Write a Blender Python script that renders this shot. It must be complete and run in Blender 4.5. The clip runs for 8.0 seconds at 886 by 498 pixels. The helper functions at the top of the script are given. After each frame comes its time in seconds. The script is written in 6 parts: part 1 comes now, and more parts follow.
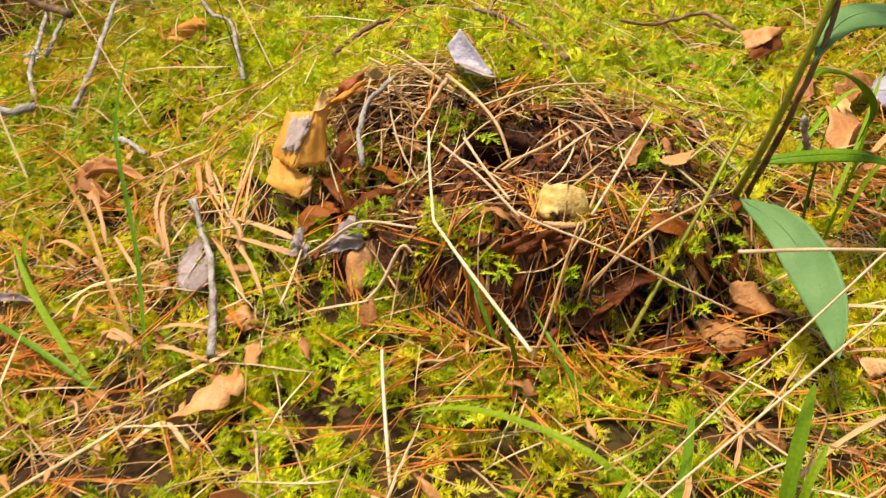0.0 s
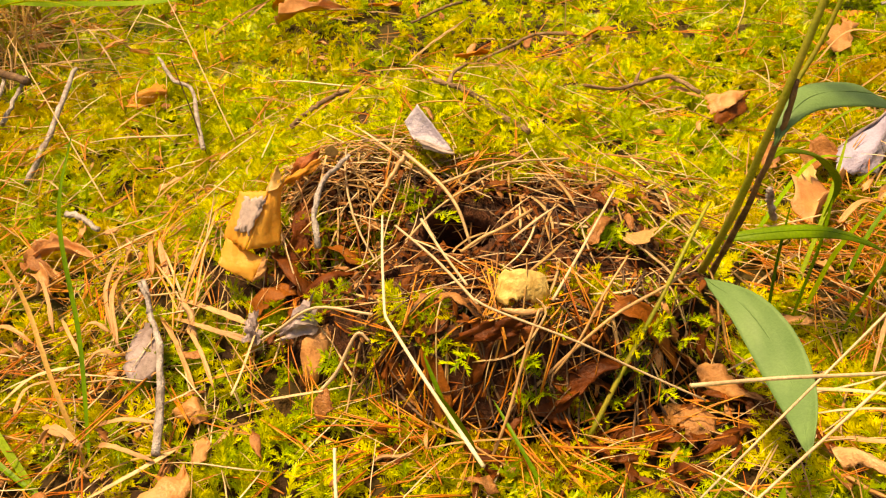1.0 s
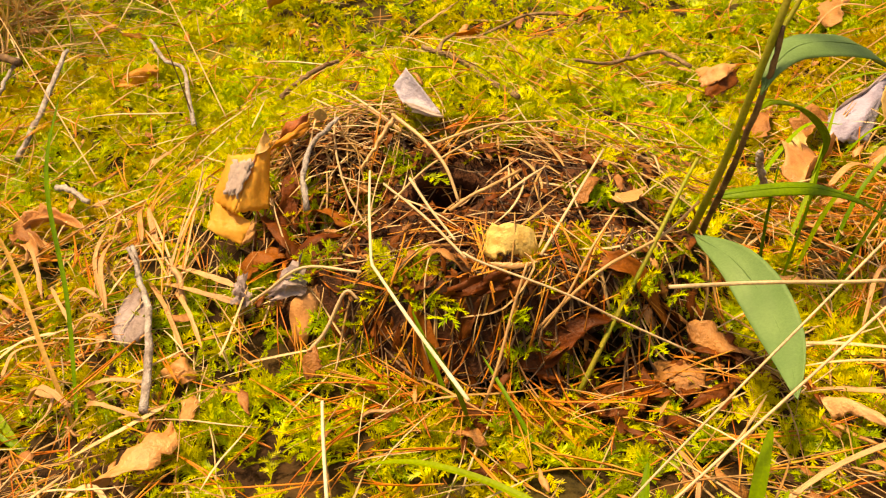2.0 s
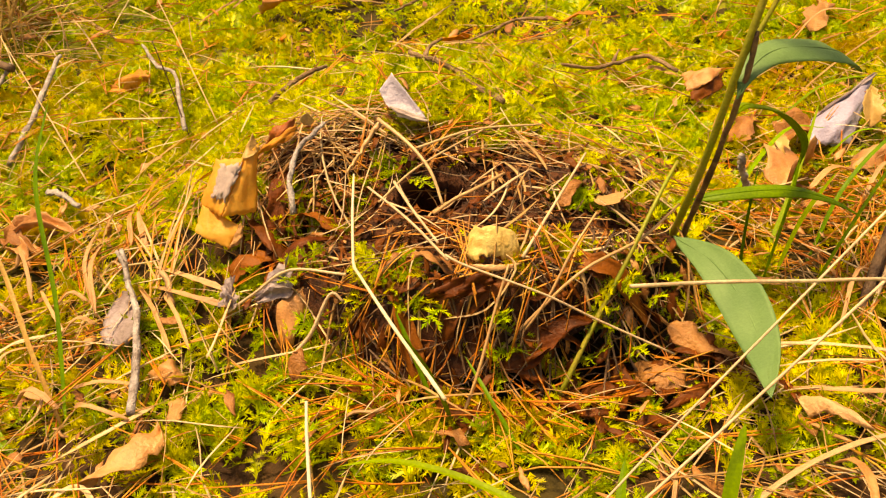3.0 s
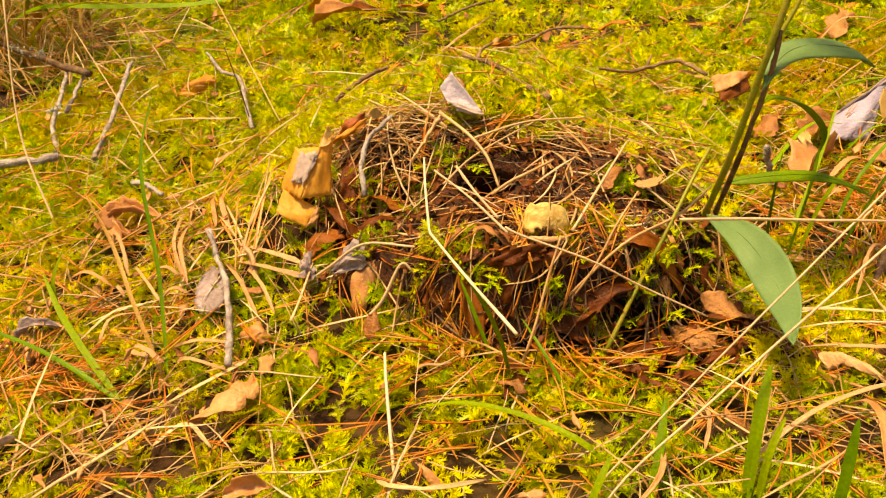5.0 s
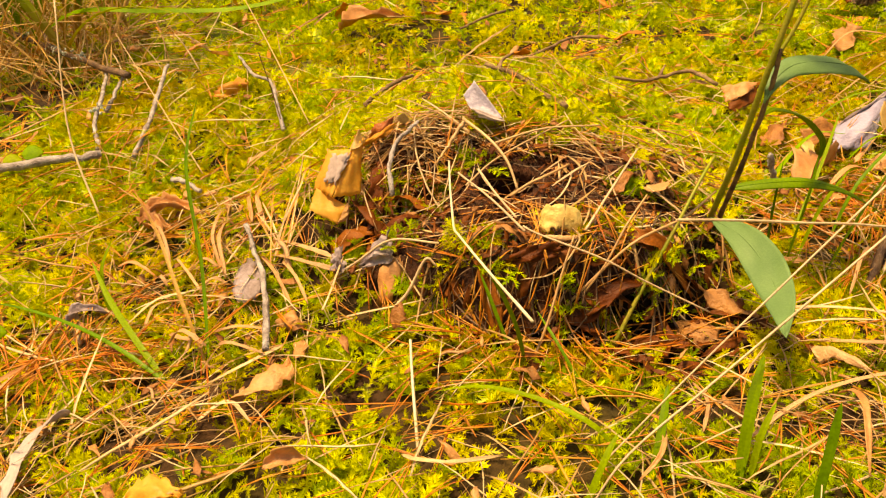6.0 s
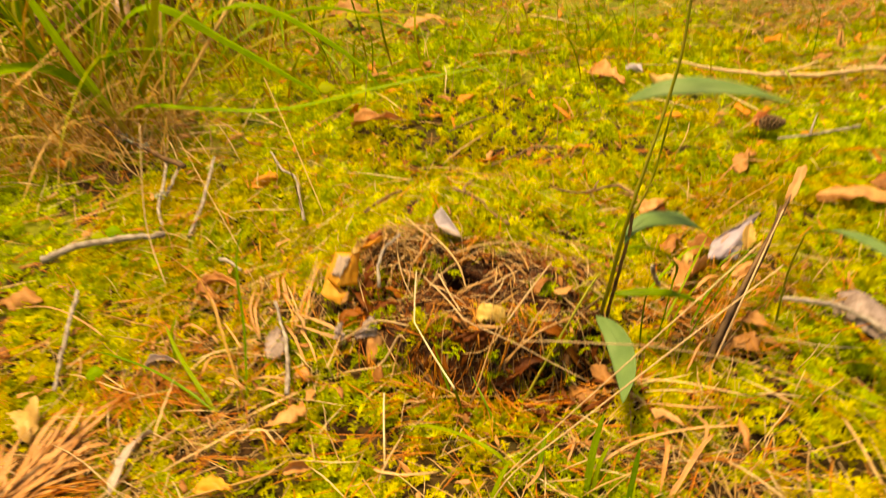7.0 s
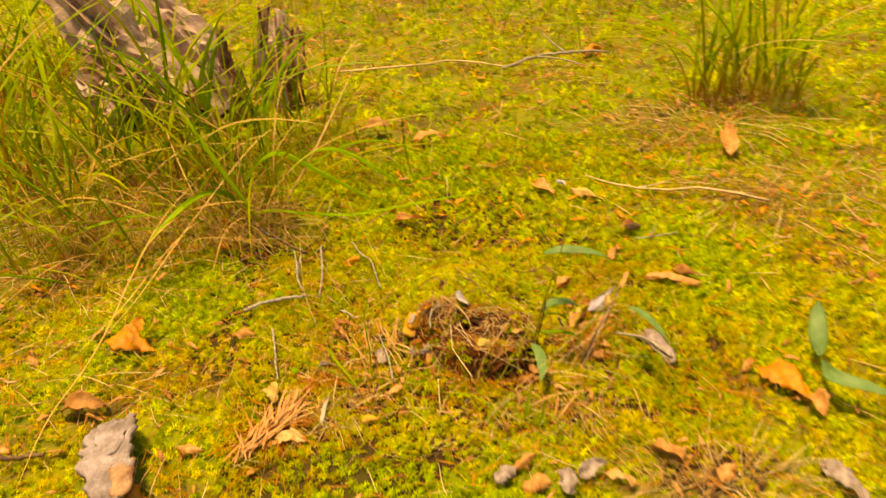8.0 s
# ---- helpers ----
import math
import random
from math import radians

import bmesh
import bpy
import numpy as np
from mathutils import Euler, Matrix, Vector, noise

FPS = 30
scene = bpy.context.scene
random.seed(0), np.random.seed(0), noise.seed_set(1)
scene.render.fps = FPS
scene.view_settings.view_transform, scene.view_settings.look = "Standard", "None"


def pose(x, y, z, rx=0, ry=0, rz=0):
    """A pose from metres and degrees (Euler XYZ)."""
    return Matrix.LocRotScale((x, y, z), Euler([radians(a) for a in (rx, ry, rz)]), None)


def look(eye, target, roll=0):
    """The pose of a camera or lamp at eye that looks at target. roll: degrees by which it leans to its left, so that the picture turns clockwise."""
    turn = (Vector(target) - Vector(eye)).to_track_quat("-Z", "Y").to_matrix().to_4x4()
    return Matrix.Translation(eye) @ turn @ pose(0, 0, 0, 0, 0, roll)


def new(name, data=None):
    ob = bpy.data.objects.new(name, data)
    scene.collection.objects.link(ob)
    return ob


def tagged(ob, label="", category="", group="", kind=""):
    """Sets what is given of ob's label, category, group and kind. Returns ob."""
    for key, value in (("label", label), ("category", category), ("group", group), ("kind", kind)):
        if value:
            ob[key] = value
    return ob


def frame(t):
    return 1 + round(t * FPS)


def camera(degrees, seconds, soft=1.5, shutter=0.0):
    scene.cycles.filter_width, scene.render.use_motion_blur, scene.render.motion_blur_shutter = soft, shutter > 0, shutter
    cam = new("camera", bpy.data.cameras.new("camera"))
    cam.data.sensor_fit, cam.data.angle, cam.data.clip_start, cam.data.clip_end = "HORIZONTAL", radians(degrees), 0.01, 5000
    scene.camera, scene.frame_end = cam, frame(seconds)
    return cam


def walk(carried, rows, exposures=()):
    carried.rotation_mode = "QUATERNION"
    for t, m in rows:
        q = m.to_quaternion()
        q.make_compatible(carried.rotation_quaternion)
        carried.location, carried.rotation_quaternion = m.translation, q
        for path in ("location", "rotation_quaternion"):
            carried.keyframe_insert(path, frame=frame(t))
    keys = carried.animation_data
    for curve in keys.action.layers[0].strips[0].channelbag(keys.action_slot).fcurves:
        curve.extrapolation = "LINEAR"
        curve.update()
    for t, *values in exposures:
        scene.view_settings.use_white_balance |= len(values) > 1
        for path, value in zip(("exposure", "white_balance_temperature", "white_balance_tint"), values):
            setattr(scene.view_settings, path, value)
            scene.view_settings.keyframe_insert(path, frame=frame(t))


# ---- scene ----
cam = camera(54.71, 8.0, soft=1.22, shutter=0.25)
PATH = [
    (0, (0.01438, 0.02765, 0.29126), (-0.05067, 0.82717, -0.30585), -7.147),
    (0.2, (0.01978, 0.04112, 0.28878), (-0.03335, 0.84839, -0.29901), -7.000),
    (0.5, (0.02288, 0.05369, 0.29163), (-0.02203, 0.86800, -0.28706), -6.913),
    (1, (0.02677, 0.05186, 0.29824), (-0.01198, 0.87967, -0.26143), -6.886),
    (1.5, (0.02557, 0.04097, 0.28026), (-0.01300, 0.87116, -0.27589), -7.142),
    (2, (0.02903, 0.04004, 0.27865), (-0.00676, 0.87080, -0.27684), -7.079),
    (3.5, (0.03692, 0.02588, 0.28504), (0.00465, 0.86136, -0.26352), -7.131),
    (4, (0.03632, 0.01178, 0.29974), (-0.00215, 0.85023, -0.24388), -7.345),
    (4.5, (0.02432, -0.00366, 0.29375), (-0.02500, 0.83714, -0.24535), -7.635),
    (4.7, (0.01918, -0.01058, 0.29298), (-0.03290, 0.83144, -0.24395), -7.694),
    (6, (0.01393, -0.05428, 0.31261), (-0.05954, 0.78946, -0.21908), -7.354),
    (6.5, (0.03070, -0.07915, 0.33452), (-0.04902, 0.76647, -0.19327), -7.171),
    (6.8, (0.05491, -0.14083, 0.38780), (-0.03090, 0.70994, -0.13068), -6.858),
    (7, (0.06952, -0.22305, 0.46973), (-0.01546, 0.63730, -0.03283), -5.546),
    (7.2, (0.06080, -0.31496, 0.60631), (-0.03495, 0.55112, 0.11567), -3.161),
    (7.5, (0.05493, -0.52011, 0.82131), (-0.06448, 0.34768, 0.33894), -1.939),
    (7.8, (0.07022, -0.76605, 0.97536), (-0.02305, 0.09846, 0.48147), -4.011),
    (8, (0.04358, -0.90434, 1.04788), (0.00251, -0.05218, 0.52621), -4.234),
]
EXPOSURES = [
    (0.0, 1.36, 6700, 6), (0.6, 1.43, 8500, 13), (1.2, 1.46, 11200, 15), (4.5, 1.43, 11200, 15),
    (6.5, 1.44, 11800, 14), (7.0, 1.34, 14500, 9), (7.5, 1.29, 19500, 5), (8.0, 1.27, 19500, 6),
]
walk(cam, [(t, look(eye, target, roll)) for t, eye, target, roll in PATH], EXPOSURES)

# ---- daylight: soft light under a bright overcast sky ----
world = bpy.data.worlds.new("forest_daylight")
scene.world = world
world.use_nodes = True
wn, wl = world.node_tree.nodes, world.node_tree.links
sky = wn.new("ShaderNodeTexSky")
sky.sky_type, sky.sun_disc = "NISHITA", False
sky.sun_elevation, sky.sun_rotation = radians(79), radians(-77)
sky.air_density, sky.dust_density, sky.ozone_density = 1.0, 4.0, 0.6
wn["Background"].inputs["Strength"].default_value = 0.055
wl.new(sky.outputs["Color"], wn["Background"].inputs["Color"])
sun_data = bpy.data.lights.new("sun", "SUN")
sun_data.energy, sun_data.angle, sun_data.color = 2.5, radians(10), (1.0, 0.86, 0.62)
sun = new("sun", sun_data)
sun.matrix_world = look((-1.3, 0.3, 7.0), (0, 0, 0))


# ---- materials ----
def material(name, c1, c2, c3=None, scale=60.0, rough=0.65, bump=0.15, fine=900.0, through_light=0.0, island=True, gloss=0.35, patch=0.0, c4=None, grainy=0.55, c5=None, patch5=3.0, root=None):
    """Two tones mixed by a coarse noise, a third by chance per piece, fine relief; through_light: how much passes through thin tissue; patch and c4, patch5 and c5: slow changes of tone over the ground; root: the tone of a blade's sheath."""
    m = bpy.data.materials.new(name)
    m.use_nodes = True
    n, l = m.node_tree.nodes, m.node_tree.links
    bsdf, out = n["Principled BSDF"], n["Material Output"]
    coord = n.new("ShaderNodeTexCoord")
    geo = n.new("ShaderNodeNewGeometry")

    def mixed(a, b, fac):
        mix = n.new("ShaderNodeMix")
        mix.data_type = "RGBA"
        for socket, v in ((mix.inputs[6], a), (mix.inputs[7], b)):
            if isinstance(v, tuple):
                socket.default_value = (*v, 1)
            else:
                l.new(v, socket)
        l.new(fac, mix.inputs[0])
        return mix.outputs[2]

    def ramped(value, low, high):
        r = n.new("ShaderNodeMapRange")
        r.inputs[1].default_value, r.inputs[2].default_value = low, high
        l.new(value, r.inputs[0])
        return r.outputs[0]

    def noised(size, detail=4.0, source="Object"):
        t = n.new("ShaderNodeTexNoise")
        t.inputs["Scale"].default_value, t.inputs["Detail"].default_value = size, detail
        if source == "Position":
            l.new(geo.outputs["Position"], t.inputs["Vector"])
        else:
            l.new(coord.outputs[source], t.inputs["Vector"])
        return t.outputs["Fac"]

    colour = mixed(c1, c2, ramped(noised(scale), 0.36, 0.64))
    if c3:
        if island:
            chance = geo.outputs["Random Per Island"]
        else:
            info = n.new("ShaderNodeObjectInfo")
            chance = info.outputs["Random"]
        colour = mixed(colour, c3, ramped(chance, 0.35, 1.0))
    if c4:
        colour = mixed(colour, c4, ramped(noised(patch, 3.0, "Position"), 0.42, 0.66))
    if c5:
        colour = mixed(colour, c5, ramped(noised(patch5, 5.0, "Position"), 0.47, 0.68))
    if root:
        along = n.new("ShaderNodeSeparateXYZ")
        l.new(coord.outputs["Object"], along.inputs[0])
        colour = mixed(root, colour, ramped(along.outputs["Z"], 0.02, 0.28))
    fine_noise = noised(fine, 3.0)
    grain = n.new("ShaderNodeMix")
    grain.data_type, grain.blend_type = "RGBA", "MULTIPLY"
    grain.inputs[0].default_value = grainy
    l.new(colour, grain.inputs[6])
    spread = n.new("ShaderNodeMapRange")
    spread.inputs[1].default_value, spread.inputs[2].default_value, spread.inputs[3].default_value, spread.inputs[4].default_value = 0.25, 0.75, 0.55, 1.35
    l.new(fine_noise, spread.inputs[0])
    l.new(spread.outputs[0], grain.inputs[7])
    colour = grain.outputs[2]
    l.new(colour, bsdf.inputs["Base Color"])
    bsdf.inputs["Roughness"].default_value = rough
    bsdf.inputs["Specular IOR Level"].default_value = gloss
    if bump:
        b = n.new("ShaderNodeBump")
        b.inputs["Strength"].default_value, b.inputs["Distance"].default_value = bump, 0.002
        l.new(fine_noise, b.inputs["Height"])
        l.new(b.outputs["Normal"], bsdf.inputs["Normal"])
    if through_light:
        tr = n.new("ShaderNodeBsdfTranslucent")
        l.new(colour, tr.inputs["Color"])
        mix = n.new("ShaderNodeMixShader")
        mix.inputs[0].default_value = through_light
        l.new(bsdf.outputs[0], mix.inputs[1])
        l.new(tr.outputs[0], mix.inputs[2])
        l.new(mix.outputs[0], out.inputs["Surface"])
    return m


MOSS = material("moss", (0.52, 0.57, 0.007), (0.28, 0.37, 0.006), (0.84, 0.84, 0.020), 45, 0.45, 0.0, 1500, 0.30, patch=7.0, c4=(0.70, 0.60, 0.008), c5=(0.52, 0.36, 0.015), patch5=4.5, gloss=0.3)
MOSS_GREEN = material("green_moss", (0.22, 0.36, 0.007), (0.36, 0.48, 0.009), (0.62, 0.72, 0.024), 70, 0.45, 0.0, 1500, 0.32, gloss=0.3)
SOIL = material("forest_soil", (0.022, 0.008, 0.0025), (0.06, 0.024, 0.006), None, 60, 0.9, 0.9, 260, patch=5.0, c4=(0.05, 0.040, 0.004))
MOSS_MAT = material("low_moss_mat", (0.095, 0.125, 0.007), (0.17, 0.20, 0.011), None, 14, 0.85, 1.0, 140, patch=5.0, c4=(0.22, 0.21, 0.012), c5=(0.12, 0.065, 0.018), patch5=4.5)
NEEDLE = material("dry_needle", (0.58, 0.19, 0.020), (0.64, 0.32, 0.06), (0.44, 0.10, 0.012), 50, 0.45, 0.0, 700)
STRAW = material("dry_straw", (0.56, 0.34, 0.13), (0.38, 0.19, 0.06), (0.84, 0.64, 0.40), 60, 0.4, 0.1, 800, 0.15, gloss=0.5)
NEST_STRAW = material("nest_straw", (0.42, 0.19, 0.055), (0.20, 0.07, 0.02), (0.82, 0.56, 0.29), 60, 0.42, 0.1, 800, gloss=0.5)
# brown of the nest wall, darkened to stand in for shade between strands
NEST_DARK = material("shaded_nest_wall", (0.034, 0.011, 0.004), (0.10, 0.030, 0.010), None, 90, 0.85, 0.9, 500)
PALE = material("bleached_stalk", (0.60, 0.42, 0.25), (0.42, 0.26, 0.13), (0.70, 0.53, 0.37), 90, 0.5, 0.2, 900, gloss=0.4)
HAY = material("flat_dead_blade", (0.56, 0.29, 0.11), (0.36, 0.145, 0.045), (0.66, 0.42, 0.23), 70, 0.5, 0.3, 700, 0.2, gloss=0.4, grainy=0.35)
WHITE = material("white_stalk", (0.70, 0.62, 0.46), (0.60, 0.50, 0.32), None, 70, 0.45, 0.2, 900)
TWIG = material("grey_twig_bark", (0.23, 0.185, 0.17), (0.42, 0.38, 0.37), None, 140, 0.85, 0.8, 700)
TWIG_BROWN = material("brown_twig_bark", (0.17, 0.095, 0.05), (0.29, 0.19, 0.11), None, 140, 0.85, 0.8, 700)
LICHEN = material("lichen", (0.50, 0.55, 0.48), (0.36, 0.42, 0.36), None, 300, 0.9, 0.8, 900)
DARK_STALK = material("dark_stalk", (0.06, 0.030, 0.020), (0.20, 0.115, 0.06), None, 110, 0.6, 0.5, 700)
GREEN_STEM = material("green_stem", (0.24, 0.29, 0.025), (0.33, 0.29, 0.04), None, 60, 0.5, 0.2, 700, 0.15)
GREEN_LEAF = material("broad_green_leaf", (0.125, 0.25, 0.085), (0.17, 0.31, 0.11), None, 40, 0.5, 0.15, 900, 0.32, gloss=0.4, grainy=0.2)
GRASS = material("green_grass", (0.13, 0.28, 0.006), (0.23, 0.38, 0.010), (0.44, 0.44, 0.02), 40, 0.6, 0.1, 700, 0.35, island=False, gloss=0.15)
GRASS_FRESH = material("fresh_green_grass", (0.09, 0.20, 0.005), (0.14, 0.28, 0.008), (0.24, 0.34, 0.012), 40, 0.5, 0.1, 700, 0.3, island=False, gloss=0.2)
GRASS_LIME = material("lime_green_grass", (0.20, 0.38, 0.008), (0.28, 0.46, 0.014), None, 40, 0.5, 0.1, 700, 0.4, island=False, gloss=0.2)
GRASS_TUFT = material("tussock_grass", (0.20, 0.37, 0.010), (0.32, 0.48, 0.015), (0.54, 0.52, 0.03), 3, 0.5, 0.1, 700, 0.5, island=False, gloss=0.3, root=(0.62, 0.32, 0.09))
LILAC_BARK = material("lilac_grey_bark", (0.36, 0.30, 0.36), (0.17, 0.13, 0.14), None, 22, 0.8, 1.0, 200)
GRASS_TAN = material("dying_grass", (0.70, 0.46, 0.15), (0.60, 0.35, 0.09), (0.80, 0.58, 0.26), 30, 0.5, 0.1, 700, 0.45, island=False)
YELLOW_LEAF = material("ochre_leaf", (0.90, 0.52, 0.11), (0.80, 0.40, 0.06), None, 40, 0.45, 0.25, 500, 0.45, grainy=0.2)
SILVER = material("silver_leaf_back", (0.50, 0.46, 0.58), (0.36, 0.32, 0.42), None, 45, 0.45, 0.4, 500, 0.10, grainy=0.25, gloss=0.5)
PALE_BACK = material("pale_leaf_back", (0.56, 0.45, 0.42), (0.46, 0.36, 0.35), None, 60, 0.5, 0.3, 500, 0.2, grainy=0.2)
GREY_LEAF = material("grey_leaf", (0.36, 0.29, 0.31), (0.20, 0.145, 0.14), None, 80, 0.5, 0.5, 500, 0.08, grainy=0.4, gloss=0.4)
LILAC_LEAF = material("lilac_leaf", (0.42, 0.39, 0.56), (0.30, 0.27, 0.38), None, 45, 0.5, 0.4, 500, 0.10, grainy=0.3, gloss=0.4)
BROWN_LEAF = material("brown_leaf", (0.40, 0.17, 0.05), (0.22, 0.075, 0.02), (0.54, 0.28, 0.11), 85, 0.5, 0.5, 700, 0.1, island=False, grainy=0.4)
TAN_LEAF = material("tan_leaf", (0.66, 0.33, 0.13), (0.48, 0.20, 0.065), (0.72, 0.42, 0.21), 90, 0.45, 0.4, 700, 0.2, island=False, grainy=0.3, gloss=0.5)
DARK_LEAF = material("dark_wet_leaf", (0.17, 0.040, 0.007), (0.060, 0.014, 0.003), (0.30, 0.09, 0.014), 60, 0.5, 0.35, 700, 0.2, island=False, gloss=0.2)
RED_LEAF = material("rust_leaf", (0.36, 0.10, 0.02), (0.26, 0.06, 0.015), None, 60, 0.5, 0.3, 700, 0.1, grainy=0.28)
ORANGE_LEAF = material("orange_leaf", (0.74, 0.32, 0.045), (0.56, 0.20, 0.03), None, 80, 0.45, 0.4, 600, 0.3, grainy=0.3)
CREAM_LEAF = material("cream_leaf", (0.62, 0.42, 0.16), (0.42, 0.25, 0.08), None, 60, 0.45, 0.3, 500, 0.15, grainy=0.25, gloss=0.4)
NEST_CREAM = material("cream_leaf_cap", (0.78, 0.57, 0.21), (0.60, 0.36, 0.10), None, 130, 0.45, 0.5, 400, 0.12, grainy=0.3, gloss=0.4)
OLD_WOOD = material("weathered_wood", (0.44, 0.25, 0.17), (0.13, 0.055, 0.03), None, 30, 0.85, 1.0, 180)
GREY_BARK = material("grey_bark", (0.66, 0.48, 0.46), (0.32, 0.19, 0.16), None, 18, 0.85, 1.0, 160)
CONE = material("cone_scale", (0.16, 0.095, 0.055), (0.26, 0.17, 0.11), (0.11, 0.06, 0.035), 120, 0.7, 0.4, 700)


# ---- shapes ----
def vec(*v):
    return np.array(v, float)


def ground_z(x, y):
    """Height of the top of the moss and litter."""
    z = .010 * np.sin(7.1 * x + 1.3) * np.sin(6.3 * y + .4) + .006 * np.sin(17 * x - 9 * y) + .0045 * np.sin(31 * x + 23 * y + 1) * np.sin(27 * y - 11 * x)
    yy = np.where(y < .5, ((.5 - y) / .082) ** 2, np.maximum(y - .5, 0) ** 3 / .19 ** 3)
    z = z * (1 - .6 * np.exp(-((x - .02) / .2) ** 2 - ((y - .45) / .2) ** 2))
    z = z + .082 * np.exp(-np.abs((x + .005) / .135) ** 2.4 - yy) + .010 * np.exp(-((x + .2) / .08) ** 2 - ((y - .47) / .08) ** 2)
    z = z - .008 * np.exp(-((x - .15) / .08) ** 2 - ((y - .36) / .05) ** 2)
    return z + .02 * np.sin(1.7 * x + .5) * np.sin(1.3 * y + 2.2) * np.clip((np.hypot(x, y - .5) - .8) / 1.0, 0, 1)


def recess(x, y):
    """The shaded alcove under the straw rim of the nest."""
    return np.exp(-np.abs((x + .048) / .030) ** 4 - np.abs((y - .438) / .022) ** 4)


def rim_z(x):
    """Height of the straw rim, which runs across the nest at its back."""
    return np.interp(x, [-.10, -.08, -.055, -.03, 0, .03, .06, .10, .13, .16], [.040, .062, .076, .077, .071, .064, .059, .050, .040, .024])


def smooth_step(u):
    u = np.clip(u, 0, 1)
    return u * u * (3 - 2 * u)


def dome_z(x, y):
    """The nest: a steep front with a lip, a shelf with the entrance, and a back wall up to the rim."""
    s = np.sqrt(np.clip(1 - ((x - .032) / .128) ** 2, 0, 1))
    lip = .354 + .010 * ((x - .045) / .05) ** 2
    shelf = .052 * s + .10 * np.clip(y - lip, 0, .1)
    wall = smooth_step((y - .422) / .052)
    z = (shelf * (1 - wall) + rim_z(x) * np.minimum(1, s * 1.6) * wall) * smooth_step((y - lip + .026) / .030)
    return np.where((s > 0) & (z > .004) & (y < .485), z - .026 * recess(x, y), -1.0)


def top_z(x, y):
    return np.maximum(ground_z(x, y), dome_z(x, y))


def glide(points, count):
    """A smooth line through the points."""
    p = np.array(points, float)
    if len(p) == 2:
        return p[0] + np.linspace(0, 1, count)[:, None] * (p[1] - p[0])
    q = np.vstack([2 * p[0] - p[1], p, 2 * p[-1] - p[-2]])
    out = []
    for s in np.linspace(0, len(p) - 1 - 1e-9, count):
        i, u = int(s), s - int(s)
        a, b, c, d = q[i:i + 4]
        out.append(.5 * (2 * b + (c - a) * u + (2 * a - 5 * b + 4 * c - d) * u * u + (3 * b - a - 3 * c + d) * u ** 3))
    return np.array(out)


def unit(v):
    return v / (np.linalg.norm(v, axis=-1, keepdims=True) + 1e-12)


def tube(line, radii, sides=6, rough=0.0, rng=None):
    """A round stalk along a line. Returns vertices and faces."""
    line = np.array(line, float)
    n = len(line)
    ahead = unit(np.gradient(line, axis=0))
    side = unit(np.cross(ahead, vec(0.13, 0.2, 1) if abs(ahead[:, 2].mean()) < .8 else vec(1, 0.1, 0)))
    over = np.cross(side, ahead)
    a = np.linspace(0, 2 * math.pi, sides, endpoint=False)
    r = np.broadcast_to(np.asarray(radii, float), (n,))[:, None] * np.ones(sides)
    if rough:
        r = r * (1 + rough * rng.uniform(-1, 1, r.shape))
    v = line[:, None] + r[..., None] * (np.cos(a)[None, :, None] * side[:, None] + np.sin(a)[None, :, None] * over[:, None])
    v = v.reshape(-1, 3)
    f = [(i * sides + j, i * sides + (j + 1) % sides, (i + 1) * sides + (j + 1) % sides, (i + 1) * sides + j) for i in range(n - 1) for j in range(sides)]
    f += [tuple(range(sides - 1, -1, -1)), tuple(range((n - 1) * sides, n * sides))]
    return v, f


def blade(line, width, side=None, fold=0.25, thick=0.12, taper=1.0, twist=0.0):
    """A grass blade: a slim keeled strip, closed all round, along a line."""
    line = np.array(line, float)
    n = len(line)
    ahead = unit(np.gradient(line, axis=0))
    s = unit(np.cross(ahead, vec(0, 0, 1))) if side is None else unit(np.broadcast_to(side, (n, 3)) - (np.broadcast_to(side, (n, 3)) * ahead).sum(-1, keepdims=True) * ahead)
    over = np.cross(s, ahead)
    if twist:
        a = np.linspace(0, twist, n)[:, None]
        s, over = s * np.cos(a) + over * np.sin(a), over * np.cos(a) - s * np.sin(a)
    u = np.linspace(0, 1, n)
    w = (width / 2 * np.minimum(1, 1.6 * (1 - u) ** (0.6 * taper) + .04) * np.minimum(1, .55 + 2.5 * u))[:, None]
    v = np.stack([line - s * w + over * w * fold, line + over * w * thick, line + s * w + over * w * fold, line - over * w * thick], 1).reshape(-1, 3)
    f = [(i * 4 + j, i * 4 + (j + 1) % 4, i * 4 + 4 + (j + 1) % 4, i * 4 + 4 + j) for i in range(n - 1) for j in range(4)]
    f += [(3, 2, 1, 0), tuple(range(4 * n - 4, 4 * n))]
    return v, f


PROFILES = {
    "oval": lambda u: np.sin(math.pi * u ** 0.85) ** 0.8,
    "lance": lambda u: np.sin(math.pi * u ** 0.72) ** 1.05,
    "blunt": lambda u: np.clip(np.sin(math.pi * np.minimum(u, .62) * .8) ** .9 * (1 - np.clip((u - .82) / .18, 0, 1) ** 2.2), 0, 1),
    "birch": lambda u: np.clip(np.minimum(1.0, (u / .22) ** .7) * (1 - np.clip((u - .25) / .75, 0, 1) ** 1.4), 0, 1),
    "scrap": lambda u: np.clip(np.minimum(1, u * 7 + .35) * np.minimum(1, (1 - u) * 6 + .25), 0, 1),
}


